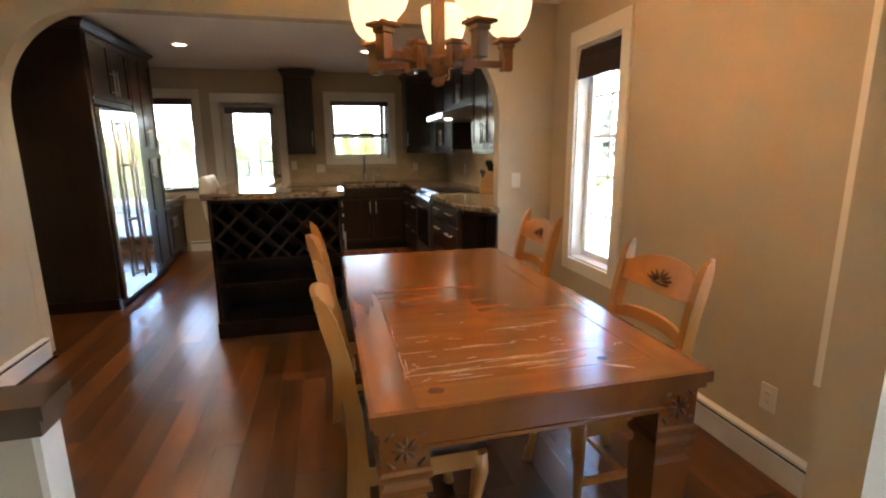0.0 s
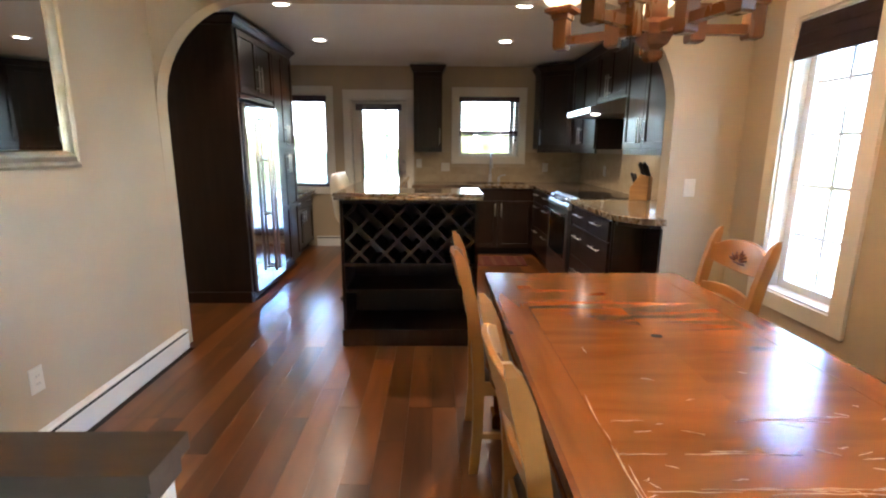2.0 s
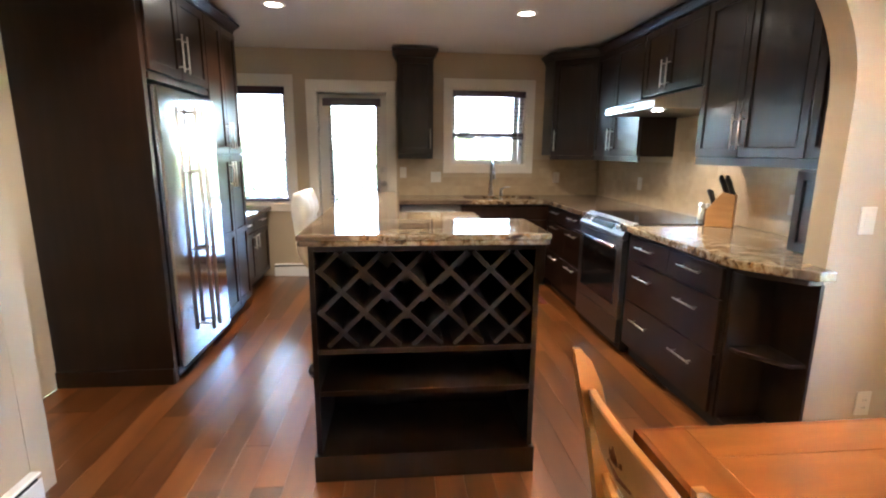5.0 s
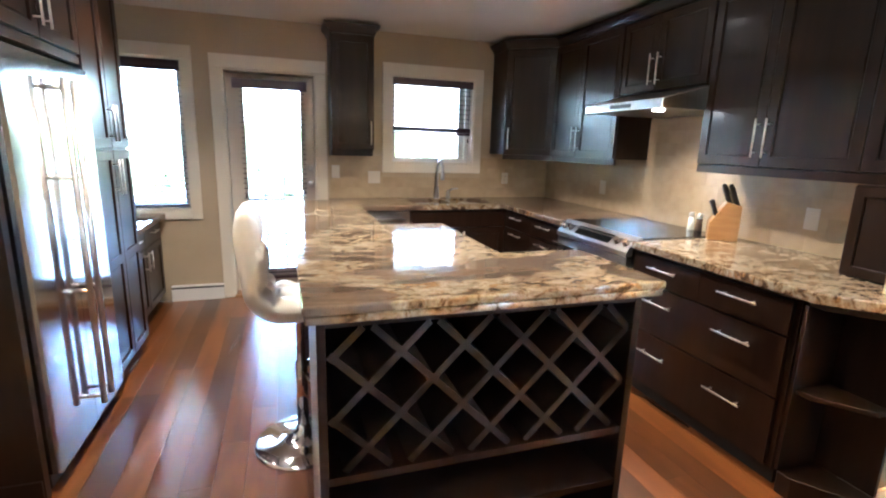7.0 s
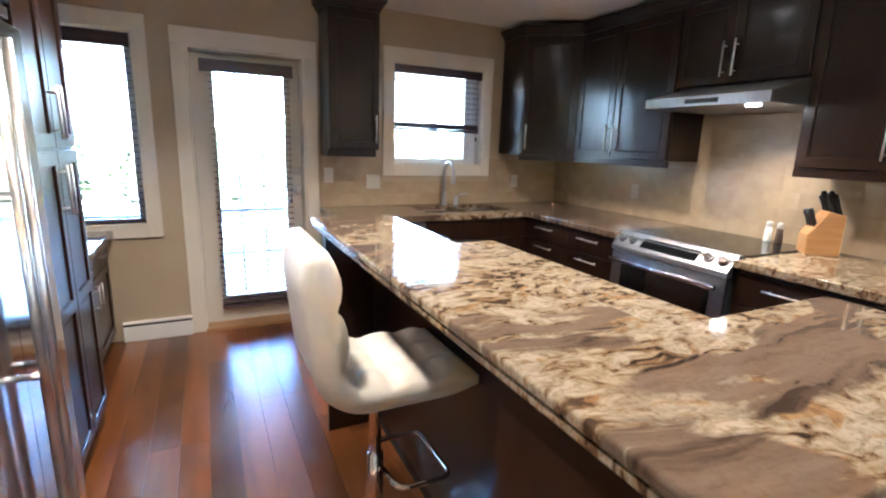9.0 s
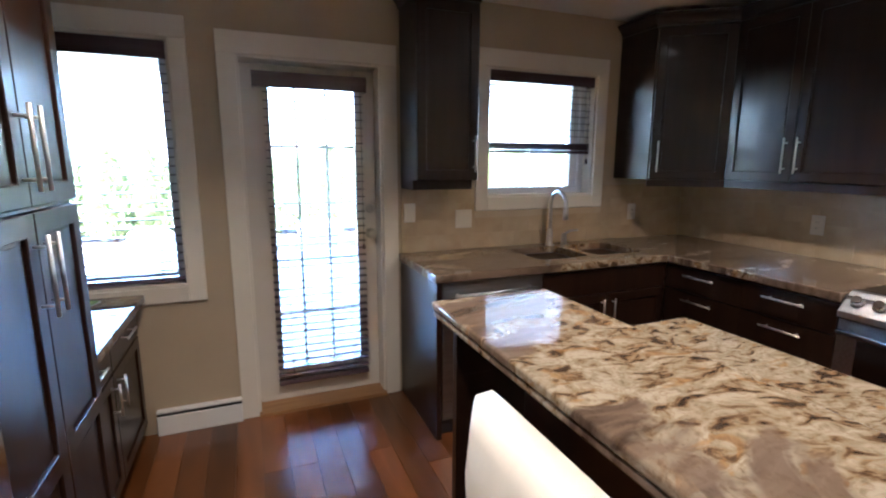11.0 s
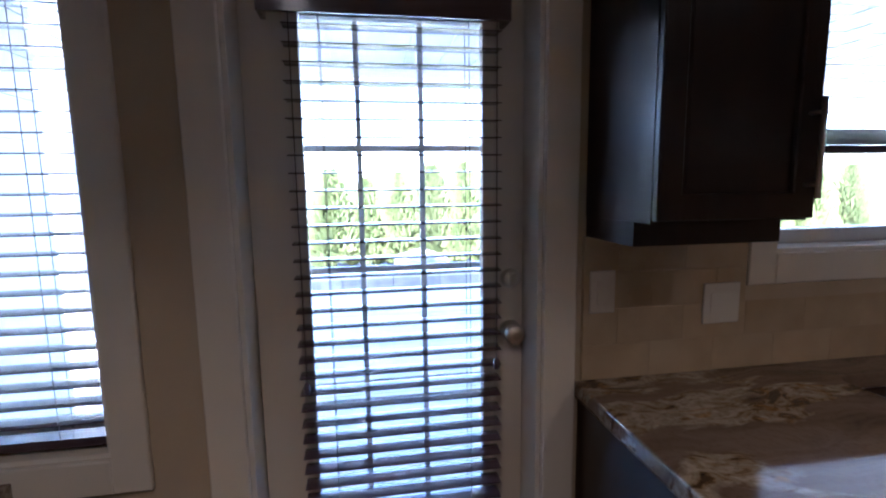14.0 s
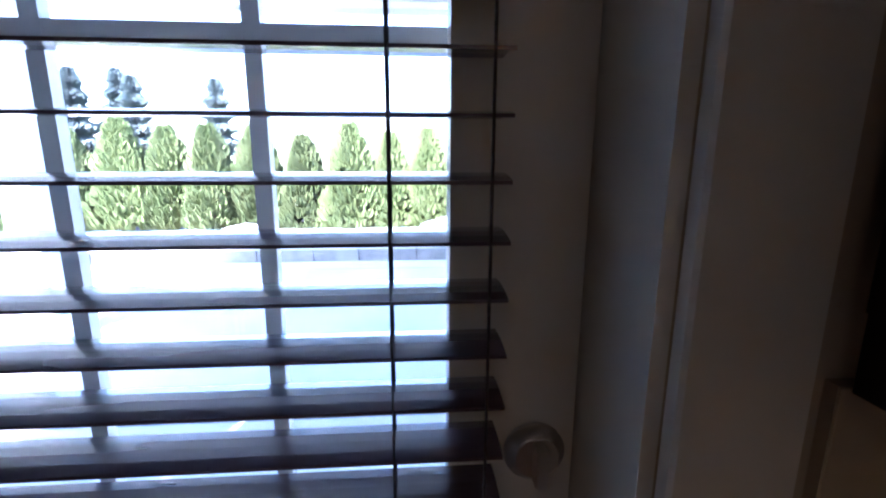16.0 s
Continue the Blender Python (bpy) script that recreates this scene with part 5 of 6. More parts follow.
# ---- dining chairs ----
def dining_chair():
    """Ladder-back chair, facing +y, origin on the floor under the seat."""
    t = thing("dining_chair", (0, 0, 0), "honey pine ladder-back dining chair with a brown leather seat", "chair", "chairs round the table")
    for s in (-1, 1):
        bm = bmesh.new()
        prof = [(0.0, -0.20), (0.20, -0.185), (0.44, -0.185), (0.60, -0.195), (0.78, -0.225), (0.90, -0.255), (0.955, -0.272), (0.968, -0.279), (0.980, -0.285)]
        rings = []
        for z, y in prof:
            k = min(1.0, 0.8 + z * 0.4)
            hw, hd = 0.017 * k, 0.024 * k
            if z > 0.94:
                f = (0.99 - z) / 0.05
                hw, hd = hw * max(0.35, f), hd * max(0.35, f)
            x = s * (0.205 + 0.012 * z)
            rings.append([bm.verts.new((x + a * hw, y + b * hd, z)) for a, b in ((-1, -1), (1, -1), (1, 1), (-1, 1))])
        for q, w in zip(rings, rings[1:]):
            for k in range(4):
                bm.faces.new((q[k], q[(k + 1) % 4], w[(k + 1) % 4], w[k]))
        bm.faces.new(rings[0][::-1]), bm.faces.new(rings[-1])
        part("back_post", bm, CHAIRW, t, bevel=0.004, seg=2)
        bm = bmesh.new()
        leg = [(s * 0.20, 0.20, 0.0), (s * 0.198, 0.197, 0.03), (s * 0.188, 0.182, 0.10), (s * 0.190, 0.183, 0.22), (s * 0.202, 0.197, 0.34), (s * 0.200, 0.195, 0.41)]
        tube(bm, leg, [0.022, 0.020, 0.016, 0.019, 0.028, 0.026], 10)
        part("front_leg", bm, CHAIRW, t)
        part("side_rail", B((s * 0.205 - 0.012, s * 0.205 + 0.012, -0.17, 0.185, 0.365, 0.425)), CHAIRW, t, bevel=0.003)
        part("side_stretcher", B((s * 0.2 - 0.009, s * 0.2 + 0.009, -0.185, 0.185, 0.16, 0.185)), CHAIRW, t, bevel=0.003)
    part("front_rail", B((-0.19, 0.19, 0.178, 0.205, 0.355, 0.425)), CHAIRW, t, bevel=0.004)
    part("back_rail", B((-0.19, 0.19, -0.196, -0.172, 0.365, 0.425)), CHAIRW, t, bevel=0.003)
    part("cross_stretcher", B((-0.19, 0.19, -0.01, 0.01, 0.163, 0.183)), CHAIRW, t, bevel=0.003)

    def rail(name, z0, z1, yb, lean, arch, dip, thick=0.018):
        bm = bmesh.new()
        n = 18
        rings = []
        for i in range(n + 1):
            v = 2 * i / n - 1
            x = 0.200 * v
            y = yb - 0.028 * (1 - v * v)
            zt = z1 + arch * (1 - v * v) ** 0.8 * (1 if abs(v) < 0.75 else max(0.2, (1 - abs(v)) / 0.25))
            zb = z0 + dip * (1 - v * v)
            rings.append([bm.verts.new(p) for p in ((x, y - thick / 2, zb), (x, y + thick / 2, zb), (x, y + thick / 2 - lean * (zt - zb), zt), (x, y - thick / 2 - lean * (zt - zb), zt))])
        for q, w in zip(rings, rings[1:]):
            for k in range(4):
                bm.faces.new((q[k], w[k], w[(k + 1) % 4], q[(k + 1) % 4]))
        bm.faces.new(rings[0]), bm.faces.new(rings[-1][::-1])
        bmesh.ops.recalc_face_normals(bm, faces=bm.faces)
        return part(name, bm, CHAIRW, t, bevel=0.003)

    crest = rail("crest_rail", 0.815, 0.895, -0.232, 0.25, 0.046, -0.020)
    rail("lower_rail", 0.645, 0.695, -0.200, 0.2, 0.022, 0.022)
    # carved leaves on both faces of the crest
    for side in (1, -1):
        bm = bmesh.new()
        c = Vector((0, -0.262 - 0.008 + side * 0.0105, 0.845))
        for j, (a, ln) in enumerate(((90, 0.058), (62, 0.056), (118, 0.056), (38, 0.058), (142, 0.058), (16, 0.060), (164, 0.060))):
            d_ = Vector((math.cos(radians(a)) * 1.25, -0.22 * math.sin(radians(a)), math.sin(radians(a)) * 0.85))
            o = c + Vector((0, 0.013 * min(1.0, abs(math.cos(radians(a)))), 0)) * 1
            tube(bm, [o + d_ * 0.012, o + d_ * ln * 0.55 + Vector((0, side * 0.003, 0)), o + d_ * ln], [0.003, 0.0075, 0.002], 6)
        tube(bm, [c + Vector((-0.045, 0.004, -0.008)), c + Vector((0, 0, -0.014)), c + Vector((0.045, 0.004, -0.008))], 0.004, 6)
        tagged(part("carving", bm, CARVED, crest, "dark carved leaf emblem"), kind="stuff")
    bm = bmesh.new()
    n = 16
    g = []
    for i in range(n + 1):
        row = []
        for j in range(n + 1):
            u, v = 2 * i / n - 1, 2 * j / n - 1
            m_ = max(abs(u), abs(v))
            k = (1 - abs(u) ** 5) * (1 - abs(v) ** 5)
            row.append(bm.verts.new((u * 0.215, 0.012 + v * 0.215 * (1 if v > 0 else 0.90), 0.428 + 0.052 * max(0, k) ** 0.45)))
        g.append(row)
    for i in range(n):
        for j in range(n):
            bm.faces.new((g[i][j], g[i + 1][j], g[i + 1][j + 1], g[i][j + 1])).smooth = True
    edge = [g[i][0] for i in range(n + 1)] + [g[n][j] for j in range(1, n + 1)] + [g[i][n] for i in range(n - 1, -1, -1)] + [g[0][j] for j in range(n - 1, 0, -1)]
    bm.faces.new(edge[::-1])
    part("seat_cushion", bm, LEATHER, t, "dark brown leather seat")
    return t


chair = dining_chair()
chair.matrix_basis = pose(1.12, 3.285, 0, 0, 0, -91)
for x, y, a in ((1.165, 2.30, -89), (1.945, 2.362, 91), (1.935, 3.465, 89)):
    copy_thing(chair, pose(x, y, 0, 0, 0, a))

# ---- chandelier ----
t = thing("chandelier", (LAMP_AT[0], LAMP_AT[1], 1.62), "wooden chandelier with five lit alabaster glass shades", "chandelier")
cx, cy = LAMP_AT
bm = bmesh.new()
lathe(bm, [(0.075, 2.44), (0.075, 2.425), (0.060, 2.415), (0.012, 2.410), (0.012, 2.405)][::-1], (cx, cy, 0), 24)
part("canopy", bm, CARVED, t)
bm = B((cx - 0.024, cx + 0.024, cy - 0.024, cy + 0.024, 1.72, 2.41))
part("stem", bm, LIGHTW, t, bevel=0.003)
bm = bmesh.new()
lathe(bm, [(0.012, 1.618), (0.022, 1.628), (0.022, 1.645), (0.014, 1.652), (0.030, 1.665), (0.040, 1.69), (0.040, 1.72), (0.034, 1.735)], (cx, cy, 0), square=True)
part("finial", bm, CARVED, t, bevel=0.002)
for i in range(5):
    a = radians(72 * i + 71)
    M_ = Matrix.Translation((cx, cy, 0)) @ Matrix.Rotation(a, 4, "Z")
    bm = B((0.024, 0.29, -0.013, 0.013, 1.695, 1.722))
    bm.transform(M_)
    arm = part("arm", bm, LIGHTW, t, bevel=0.003)
    for x0, zb, zt in ((0.12, 1.672, 1.775), (0.29, 1.682, 1.79)):
        bm = bmesh.new()
        lathe(bm, [(0.018, zb), (0.022, zb + 0.006), (0.022, zt - 0.018), (0.028, zt - 0.014), (0.028, zt)], (x0, 0, 0), square=True)
        bm.transform(M_)
        part("post", bm, LIGHTW, arm, bevel=0.002)
    bm = bmesh.new()
    lathe(bm, [(0.026, 1.790), (0.046, 1.797), (0.046, 1.808), (0.030, 1.814)], (0.29, 0, 0), square=True)
    bm.transform(M_)
    part("cup", bm, CARVED, arm, bevel=0.002)
    bm = bmesh.new()
    outer = [(0.030, 1.815), (0.056, 1.830), (0.080, 1.858), (0.095, 1.90), (0.102, 1.945), (0.103, 1.985)]
    inner = [(r - 0.004, z + (0.004 if k == 0 else 0)) for k, (r, z) in enumerate(outer)][::-1]
    ring = outer + [(0.099, 1.987)] + inner
    n = 28
    rows_ = [[bm.verts.new((0.29 + r * math.cos(2 * math.pi * k / n), r * math.sin(2 * math.pi * k / n), z)) for k in range(n)] for r, z in ring]
    for q, w in zip(rows_, rows_[1:]):
        for k in range(n):
            bm.faces.new((q[k], q[(k + 1) % n], w[(k + 1) % n], w[k])).smooth = True
    bm.transform(M_)
    part("shade", bm, SHADE, t, "lit alabaster glass shade")

# ---- ceiling lights ----
for x, y in CANS:
    t = thing("ceiling_light", (x, y, TOP - 0.012), "white recessed ceiling light, switched on", "ceiling light", "recessed ceiling lights")
    bm = bmesh.new()
    n = 32
    rows_ = [[bm.verts.new((x + r * math.cos(2 * math.pi * k / n), y + r * math.sin(2 * math.pi * k / n), z)) for k in range(n)] for r, z in ((0.085, TOP), (0.085, TOP - 0.006), (0.062, TOP - 0.011), (0.058, TOP - 0.004), (0.058, TOP))]
    for q, w in zip(rows_, rows_[1:]):
        for k in range(n):
            bm.faces.new((q[k], q[(k + 1) % n], w[(k + 1) % n], w[k])).smooth = True
    part("trim_ring", bm, VINYL, t)
    bm = bmesh.new()
    lathe(bm, [(0.057, TOP - 0.004), (0.057, TOP - 0.002)], (x, y, 0), 28)
    part("lens", bm, CANGLOW, t, "glowing lamp lens")

# ---- mirror on the dining wall ----
MY0, MY1, MZ0, MZ1 = 2.72, 3.655, 1.265, 2.08
t = thing("wall_mirror", (LW + 0.02, (MY0 + MY1) / 2, MZ0), "large mirror in a champagne gilt frame", "mirror")
for k, (a, b, c, d_) in enumerate(((MY0, MY1, MZ0, MZ0 + 0.075), (MY0, MY1, MZ1 - 0.075, MZ1), (MY0, MY0 + 0.075, MZ0, MZ1), (MY1 - 0.075, MY1, MZ0, MZ1))):
    bm = bmesh.new()
    prof = [(0.0, 0.0), (0.0, 0.020), (0.014, 0.032), (0.022, 0.030), (0.030, 0.024), (0.050, 0.040), (0.060, 0.040), (0.068, 0.026), (0.075, 0.016), (0.075, 0.0)]
    horiz = k < 2
    L0, L1 = (MY0, MY1) if horiz else (MZ0, MZ1)
    rings = []
    for e, s in ((L0, 1), (L1, -1)):
        ring = []
        for w, h in prof:
            along = e + s * w
            if horiz:
                ring.append(bm.verts.new((LW + h, along, (MZ0 + w) if k == 0 else (MZ1 - w))))
            else:
                ring.append(bm.verts.new((LW + h, (MY0 + w) if k == 2 else (MY1 - w), along)))
        rings.append(ring)
    for j in range(len(prof)):
        i2 = (j + 1) % len(prof)
        bm.faces.new((rings[0][j], rings[1][j], rings[1][i2], rings[0][i2]))
    bmesh.ops.recalc_face_normals(bm, faces=bm.faces)
    part("frame_bar", bm, GILT, t)
part("glass", B((LW + 0.002, LW + 0.014, MY0 + 0.0752, MY1 - 0.0752, MZ0 + 0.0752, MZ1 - 0.0752)), MIRROR, t, "mirror glass")

# ---- half wall at the stair ----
setting("half_wall", B((LW, 0.165, 2.105, 2.195, -1.4, 0.662)), WALL, "tan half wall at the stair", "wall")
setting("half_wall_end", B((0.1652, 0.183, 2.10, 2.20, -0.01, 0.662)), TRIM, "cream end board of the half wall", "trim", bevel=0.003)
t = thing("half_wall_cap", (-0.4, 2.15, 0.663), "dark wooden cap on the half wall", "wall cap", kind="structure")
part("cap_board", B((LW, 0.212, 2.075, 2.222, 0.712, 0.752)), CAPW, t, bevel=0.006, seg=2)
part("cap_moulding", B((LW, 0.196, 2.088, 2.210, 0.663, 0.7115)), CAPW, t, bevel=0.006)
t = thing("handrail", (-0.2, 2.02, 0.4), "cream painted handrail sloping down the stair", "handrail")
bm = bmesh.new()
tube(bm, [(0.06, 2.025, 0.655), (0.02, 2.025, 0.640), (-0.75, 2.025, 0.05)], [0.020, 0.022, 0.022], 12)
part("rail", bm, TRIM, t)
for x in (-0.15, -0.60):
    z = 0.640 + (x - 0.02) * (0.59 / 0.77)
    bm = bmesh.new()
    tube(bm, [(x, 2.104, z - 0.06), (x, 2.06, z - 0.06), (x, 2.025, z - 0.02)], 0.006, 8)
    part("bracket", bm, NICKEL, t)


# ---- plates on the walls ----
def plate(label, o, u, n, uc, zc, kind="outlet", w=0.072, h=0.116):
    t = thing("wall_switch" if kind == "switch" else "wall_outlet", tuple(Vector(o) + Vector(u) * uc + Vector((0, 0, zc - h / 2))), label, "switch" if kind == "switch" else "outlet", "wall plates")
    bm = bmesh.new()
    slab(bm, o, u, n, uc - w / 2, uc + w / 2, zc - h / 2, zc + h / 2, 0.0, 0.006)
    pl = part("cover_plate", bm, PLATE, t, bevel=0.002)
    bm = bmesh.new()
    if kind == "switch":
        slab(bm, o, u, n, uc - w / 2 + 0.02, uc + w / 2 - 0.02, zc - 0.033, zc + 0.033, 0.0062, 0.009)
        part("rocker", bm, PLATE, t, bevel=0.001)
    else:
        slab(bm, o, u, n, uc - 0.016, uc + 0.016, zc - 0.034, zc + 0.034, 0.0062, 0.0085)
        so = part("socket", bm, PLATE, t, bevel=0.001)
        bm = bmesh.new()
        for dz in (-0.018, 0.018):
            for du in (-0.006, 0.006):
                slab(bm, o, u, n, uc + du - 0.0012, uc + du + 0.0012, zc + dz - 0.004, zc + dz + 0.004, 0.0086, 0.0089)
        part("slots", bm, BLACK, so)


plate("ivory light switch beside the arch", (0, AY0, 0), XU, NB, 2.416, 1.119, "switch")
plate("ivory outlet low on the arch wall", (0, AY0, 0), XU, NB, 2.56, 0.28)
plate("ivory outlet low on the dining wall", (RW, 0, 0), YU, WN, 2.275, 0.315)
plate("ivory outlet low on the mirror wall", (LW, 0, 0), YU, FX, 3.22, 0.365)
BSY, BSX = BY - 0.012, KR - 0.012
plate("ivory blank switch plate in the tiles beside the door", (0, BSY, 0), XU, NB, 0.520, 1.165, "switch")
plate("ivory double switch in the tiles under the slim cabinet", (0, BSY, 0), XU, NB, 0.885, 1.115, "switch", 0.115)
plate("ivory outlet in the tiles beside the sink window", (0, BSY, 0), XU, NB, 2.27, 1.115)
plate("ivory outlet in the tiles beyond the range", (BSX, 0, 0), YU, WN, 6.98, 1.110)
plate("ivory outlet in the tiles behind the knife block", (BSX, 0, 0), YU, WN, 5.16, 1.100, "switch")
plate("ivory outlet on the stair side of the half wall", (0, 2.105, 0), XU, NB, -0.06, 0.565)

# ---- things on the worktops ----
t = thing("knife_block", (2.60, 5.56, 0.915), "beech knife block with black handled knives", "knife block")
kb = Matrix.Translation((2.60, 5.56, 0.915)) @ Matrix.Rotation(radians(-42), 4, "Z")
bm = bmesh.new()
prism(bm, [(-0.085, 0.0), (0.075, 0.0), (0.075, 0.215), (-0.005, 0.235), (-0.085, 0.105)], -0.055, 0.055, "y")
bm.transform(kb)
part("block", bm, BEECH, t, bevel=0.004)
lean = Vector((-0.36, 0, 0.93)).normalized()
for x_, z_, ln in ((0.052, 0.217, 0.115), (0.012, 0.227, 0.105), (-0.052, 0.155, 0.085)):
    for j in range(3):
        o = Vector((x_, -0.034 + 0.034 * j, z_))
        top_ = ln * (0.9 + 0.12 * ((j * 7 + int(x_ * 900)) % 3))
        bm = bmesh.new()
        tube(bm, [o - lean * 0.006, o + lean * top_ * 0.4, o + lean * top_ * 0.9, o + lean * top_], [0.013, 0.0115, 0.0145, 0.009], 8, squash=0.75)
        bm.transform(kb)
        part("knife_handle", bm, HANDLE, t, "black knife handle" if j == 0 and x_ > 0.05 else "")
for x, y, lab, m_ in ((2.66, 5.80, "clear pepper shaker with a dark cap", BARK), (2.655, 5.86, "clear salt shaker with a steel cap", PAPER)):
    t = thing("spice_shaker", (x, y, 0.924), lab, "shaker", "shakers by the range")
    bm = bmesh.new()
    lathe(bm, [(0.020, 0), (0.022, 0.004), (0.019, 0.05), (0.017, 0.085)], (x, y, 0.9245), 16)
    part("jar", bm, m_, t)
    bm = bmesh.new()
    lathe(bm, [(0.018, 0.0855), (0.019, 0.09), (0.018, 0.112), (0.010, 0.120)], (x, y, 0.9245), 16)
    part("cap", bm, NICKEL, t)
t = thing("plastic_tub", (-1.385, 7.70, 0.793), "clear plastic tub standing on the desk", "container")
bm = bmesh.new()
lathe(bm, [(0.050, 0.0), (0.052, 0.004), (0.062, 0.20), (0.060, 0.20), (0.050, 0.006), (0.001, 0.005)], (-1.385, 7.70, 0.794), 24)
part("tub", bm, SHADEGLASS, t)
bm = bmesh.new()
lathe(bm, [(0.064, 0.2005), (0.065, 0.205), (0.065, 0.215), (0.060, 0.218)], (-1.385, 7.70, 0.794), 24)
part("lid", bm, PAPER, t)
bm = bmesh.new()
prism(bm, [(-1.36, 7.82), (-1.16, 7.735), (-1.095, 7.90), (-1.27, 7.955)], 0.7935, 0.800)
lf = solid("leaflet", bm, PAPER, "folded white leaflet lying on the desk", "leaflet", base=(-1.22, 7.85, 0.7935))
bm = bmesh.new()
prism(bm, [(-1.25, 7.84), (-1.125, 7.79), (-1.10, 7.885), (-1.20, 7.92)], 0.8004, 0.806)
solid("leaflet", bm, GREENP, "green leaflet lying on the white one", "leaflet", base=(-1.17, 7.86, 0.8004))
# woven mat before the sink
t = thing("kitchen_mat", (1.50, 7.05, 0.0), "dark red woven kitchen mat on the floor", "mat")
part("field", B((1.12, 1.85, 6.78, 7.28, 0.0005, 0.009)), RUG, t, bevel=0.003)
for k in range(5):
    part("stripe", B((1.14 + 0.15 * k, 1.19 + 0.15 * k, 6.79, 7.27, 0.0091, 0.0105)), CARVED, t)

# ---- outside ----
ground = setting("ground", B((-400, 400, BY + 0.16, 900, -0.30, -0.16), (KR + 0.16, 400, -400, BY + 0.16, -0.30, -0.16), (-400, KL - 0.14, -400, BY + 0.16, -0.30, -0.16), (KL - 0.14, KR + 0.16, -400, FY - 0.14, -0.30, -0.16)), GRASS, "dry pale lawn round the house", "ground")
patio = setting("patio", B((-6, 9, BY + 0.162, 13.9, -0.159, -0.06)), CONCRETE, "pale concrete patio behind the house", "patio")
for k in range(5):
    y = 9.1 + 1.1 * k
    part("joint", B((-6, 9, y, y + 0.012, -0.0598, -0.0585)), STONE, patio)
path_side = setting("side_paving", B((KR + 0.162, 5.2, -3, BY + 0.15, -0.159, -0.08)), CONCRETE, "pale paving beside the house", "pavement")
t = thing("retaining_wall", (0, 14.2, -0.16), "low grey stone retaining wall before the hedge", "garden wall", kind="structure")
rs = random.Random(3)
x = -9.0
while x < 12:
    w = rs.uniform(0.5, 0.8)
    part("stone", B((x + 0.006, x + w - 0.006, 13.92 + rs.uniform(0, 0.02), 14.25, -0.158, 0.10)), STONE, t, bevel=0.012)
    part("coping", B((x + 0.004, x + w - 0.004, 13.88, 14.30, 0.1005, 0.155)), CONCRETE, t, bevel=0.008)
    x += w
bed = setting("planting_bed", B((-9, 12, 14.252, 17, -0.158, 0.12)), BARK, "dark planting bed under the hedge", "ground")


def boulder(x, y, z, r, seed):
    bm = bmesh.new()
    bmesh.ops.create_icosphere(bm, subdivisions=3, radius=1.0)
    for v in bm.verts:
        v.co *= 1 + 0.22 * noise.noise(v.co * 1.6 + Vector((seed, 0, 0)))
        v.co = Vector((v.co.x * r * 1.4, v.co.y * r, v.co.z * r * 0.62)) + Vector((x, y, z))
    return solid("boulder", bm, STONE, "pale rounded boulder on the garden wall", "rock", base=(x, y, z - r * 0.5))


boulder(0.75, 14.0, 0.30, 0.30, 1)
boulder(-1.9, 14.05, 0.27, 0.24, 7)


def conifer_mesh(seed, h, r, leaf, blobs, material, tall):
    """A crown of many small leaf sprays on a tapered outline."""
    rr = random.Random(seed)
    verts, faces = [], []
    for k in range(blobs):
        f = rr.random() ** (0.8 if not tall else 0.9)
        z = h * (0.03 + 0.97 * f)
        prof = (1 - f) ** 0.72 * min(1.0, 0.55 + f * 4) if not tall else (1 - f) ** 0.85 * (0.75 + 0.35 * math.sin(f * 34 + seed))
        rad = r * prof * (0.62 + 0.42 * rr.random()) + 0.01
        a = rr.uniform(0, 2 * math.pi)
        rad *= 1 + 0.16 * math.sin(3 * a + seed) + 0.10 * math.sin(5 * a + 9 * f)
        p = Vector((rad * math.cos(a), rad * math.sin(a), z))
        s = leaf * rr.uniform(0.6, 1.4)
        up = Vector((0.5 * math.cos(a), 0.5 * math.sin(a), 0.9 if not tall else -0.1)).normalized() if not tall else Vector((math.cos(a), math.sin(a), -0.25)).normalized()
        side = up.cross(Vector((rr.uniform(-1, 1), rr.uniform(-1, 1), rr.uniform(-1, 1)))).normalized()
        for q in (side, up.cross(side).normalized()):
            b0 = len(verts)
            verts += [p - q * s * 0.28, p + q * s * 0.28, p + q * s * 0.40 + up * s * 0.6, p + up * s * 1.15, p - q * s * 0.40 + up * s * 0.6]
            faces.append((b0, b0 + 1, b0 + 2, b0 + 3, b0 + 4))
    me = bpy.data.meshes.new("crown")
    me.from_pydata([tuple(v) for v in verts], [], faces)
    me.materials.append(material)
    return me


def trunk_mesh(h, r):
    bm = bmesh.new()
    tube(bm, [(0, 0, 0), (0.01, 0, h * 0.4), (0, 0, h * 0.92)], [r, r * 0.65, r * 0.15], 8)
    for k in range(5):
        a, z = k * 2.4, h * (0.15 + 0.13 * k)
        tube(bm, [(0, 0, z), (0.35 * r * 6 * math.cos(a), 0.35 * r * 6 * math.sin(a), z + r * 3)], [r * 0.35, r * 0.1], 5)
    return mesh_of("trunk", bm, BARK)


CEDARS = [(conifer_mesh(s, 1.0, 0.31, 0.070, 1900, CEDAR, False), trunk_mesh(1.0, 0.03)) for s in (1, 2, 3, 4)]
rs = random.Random(11)
x, k = -7.5, 0
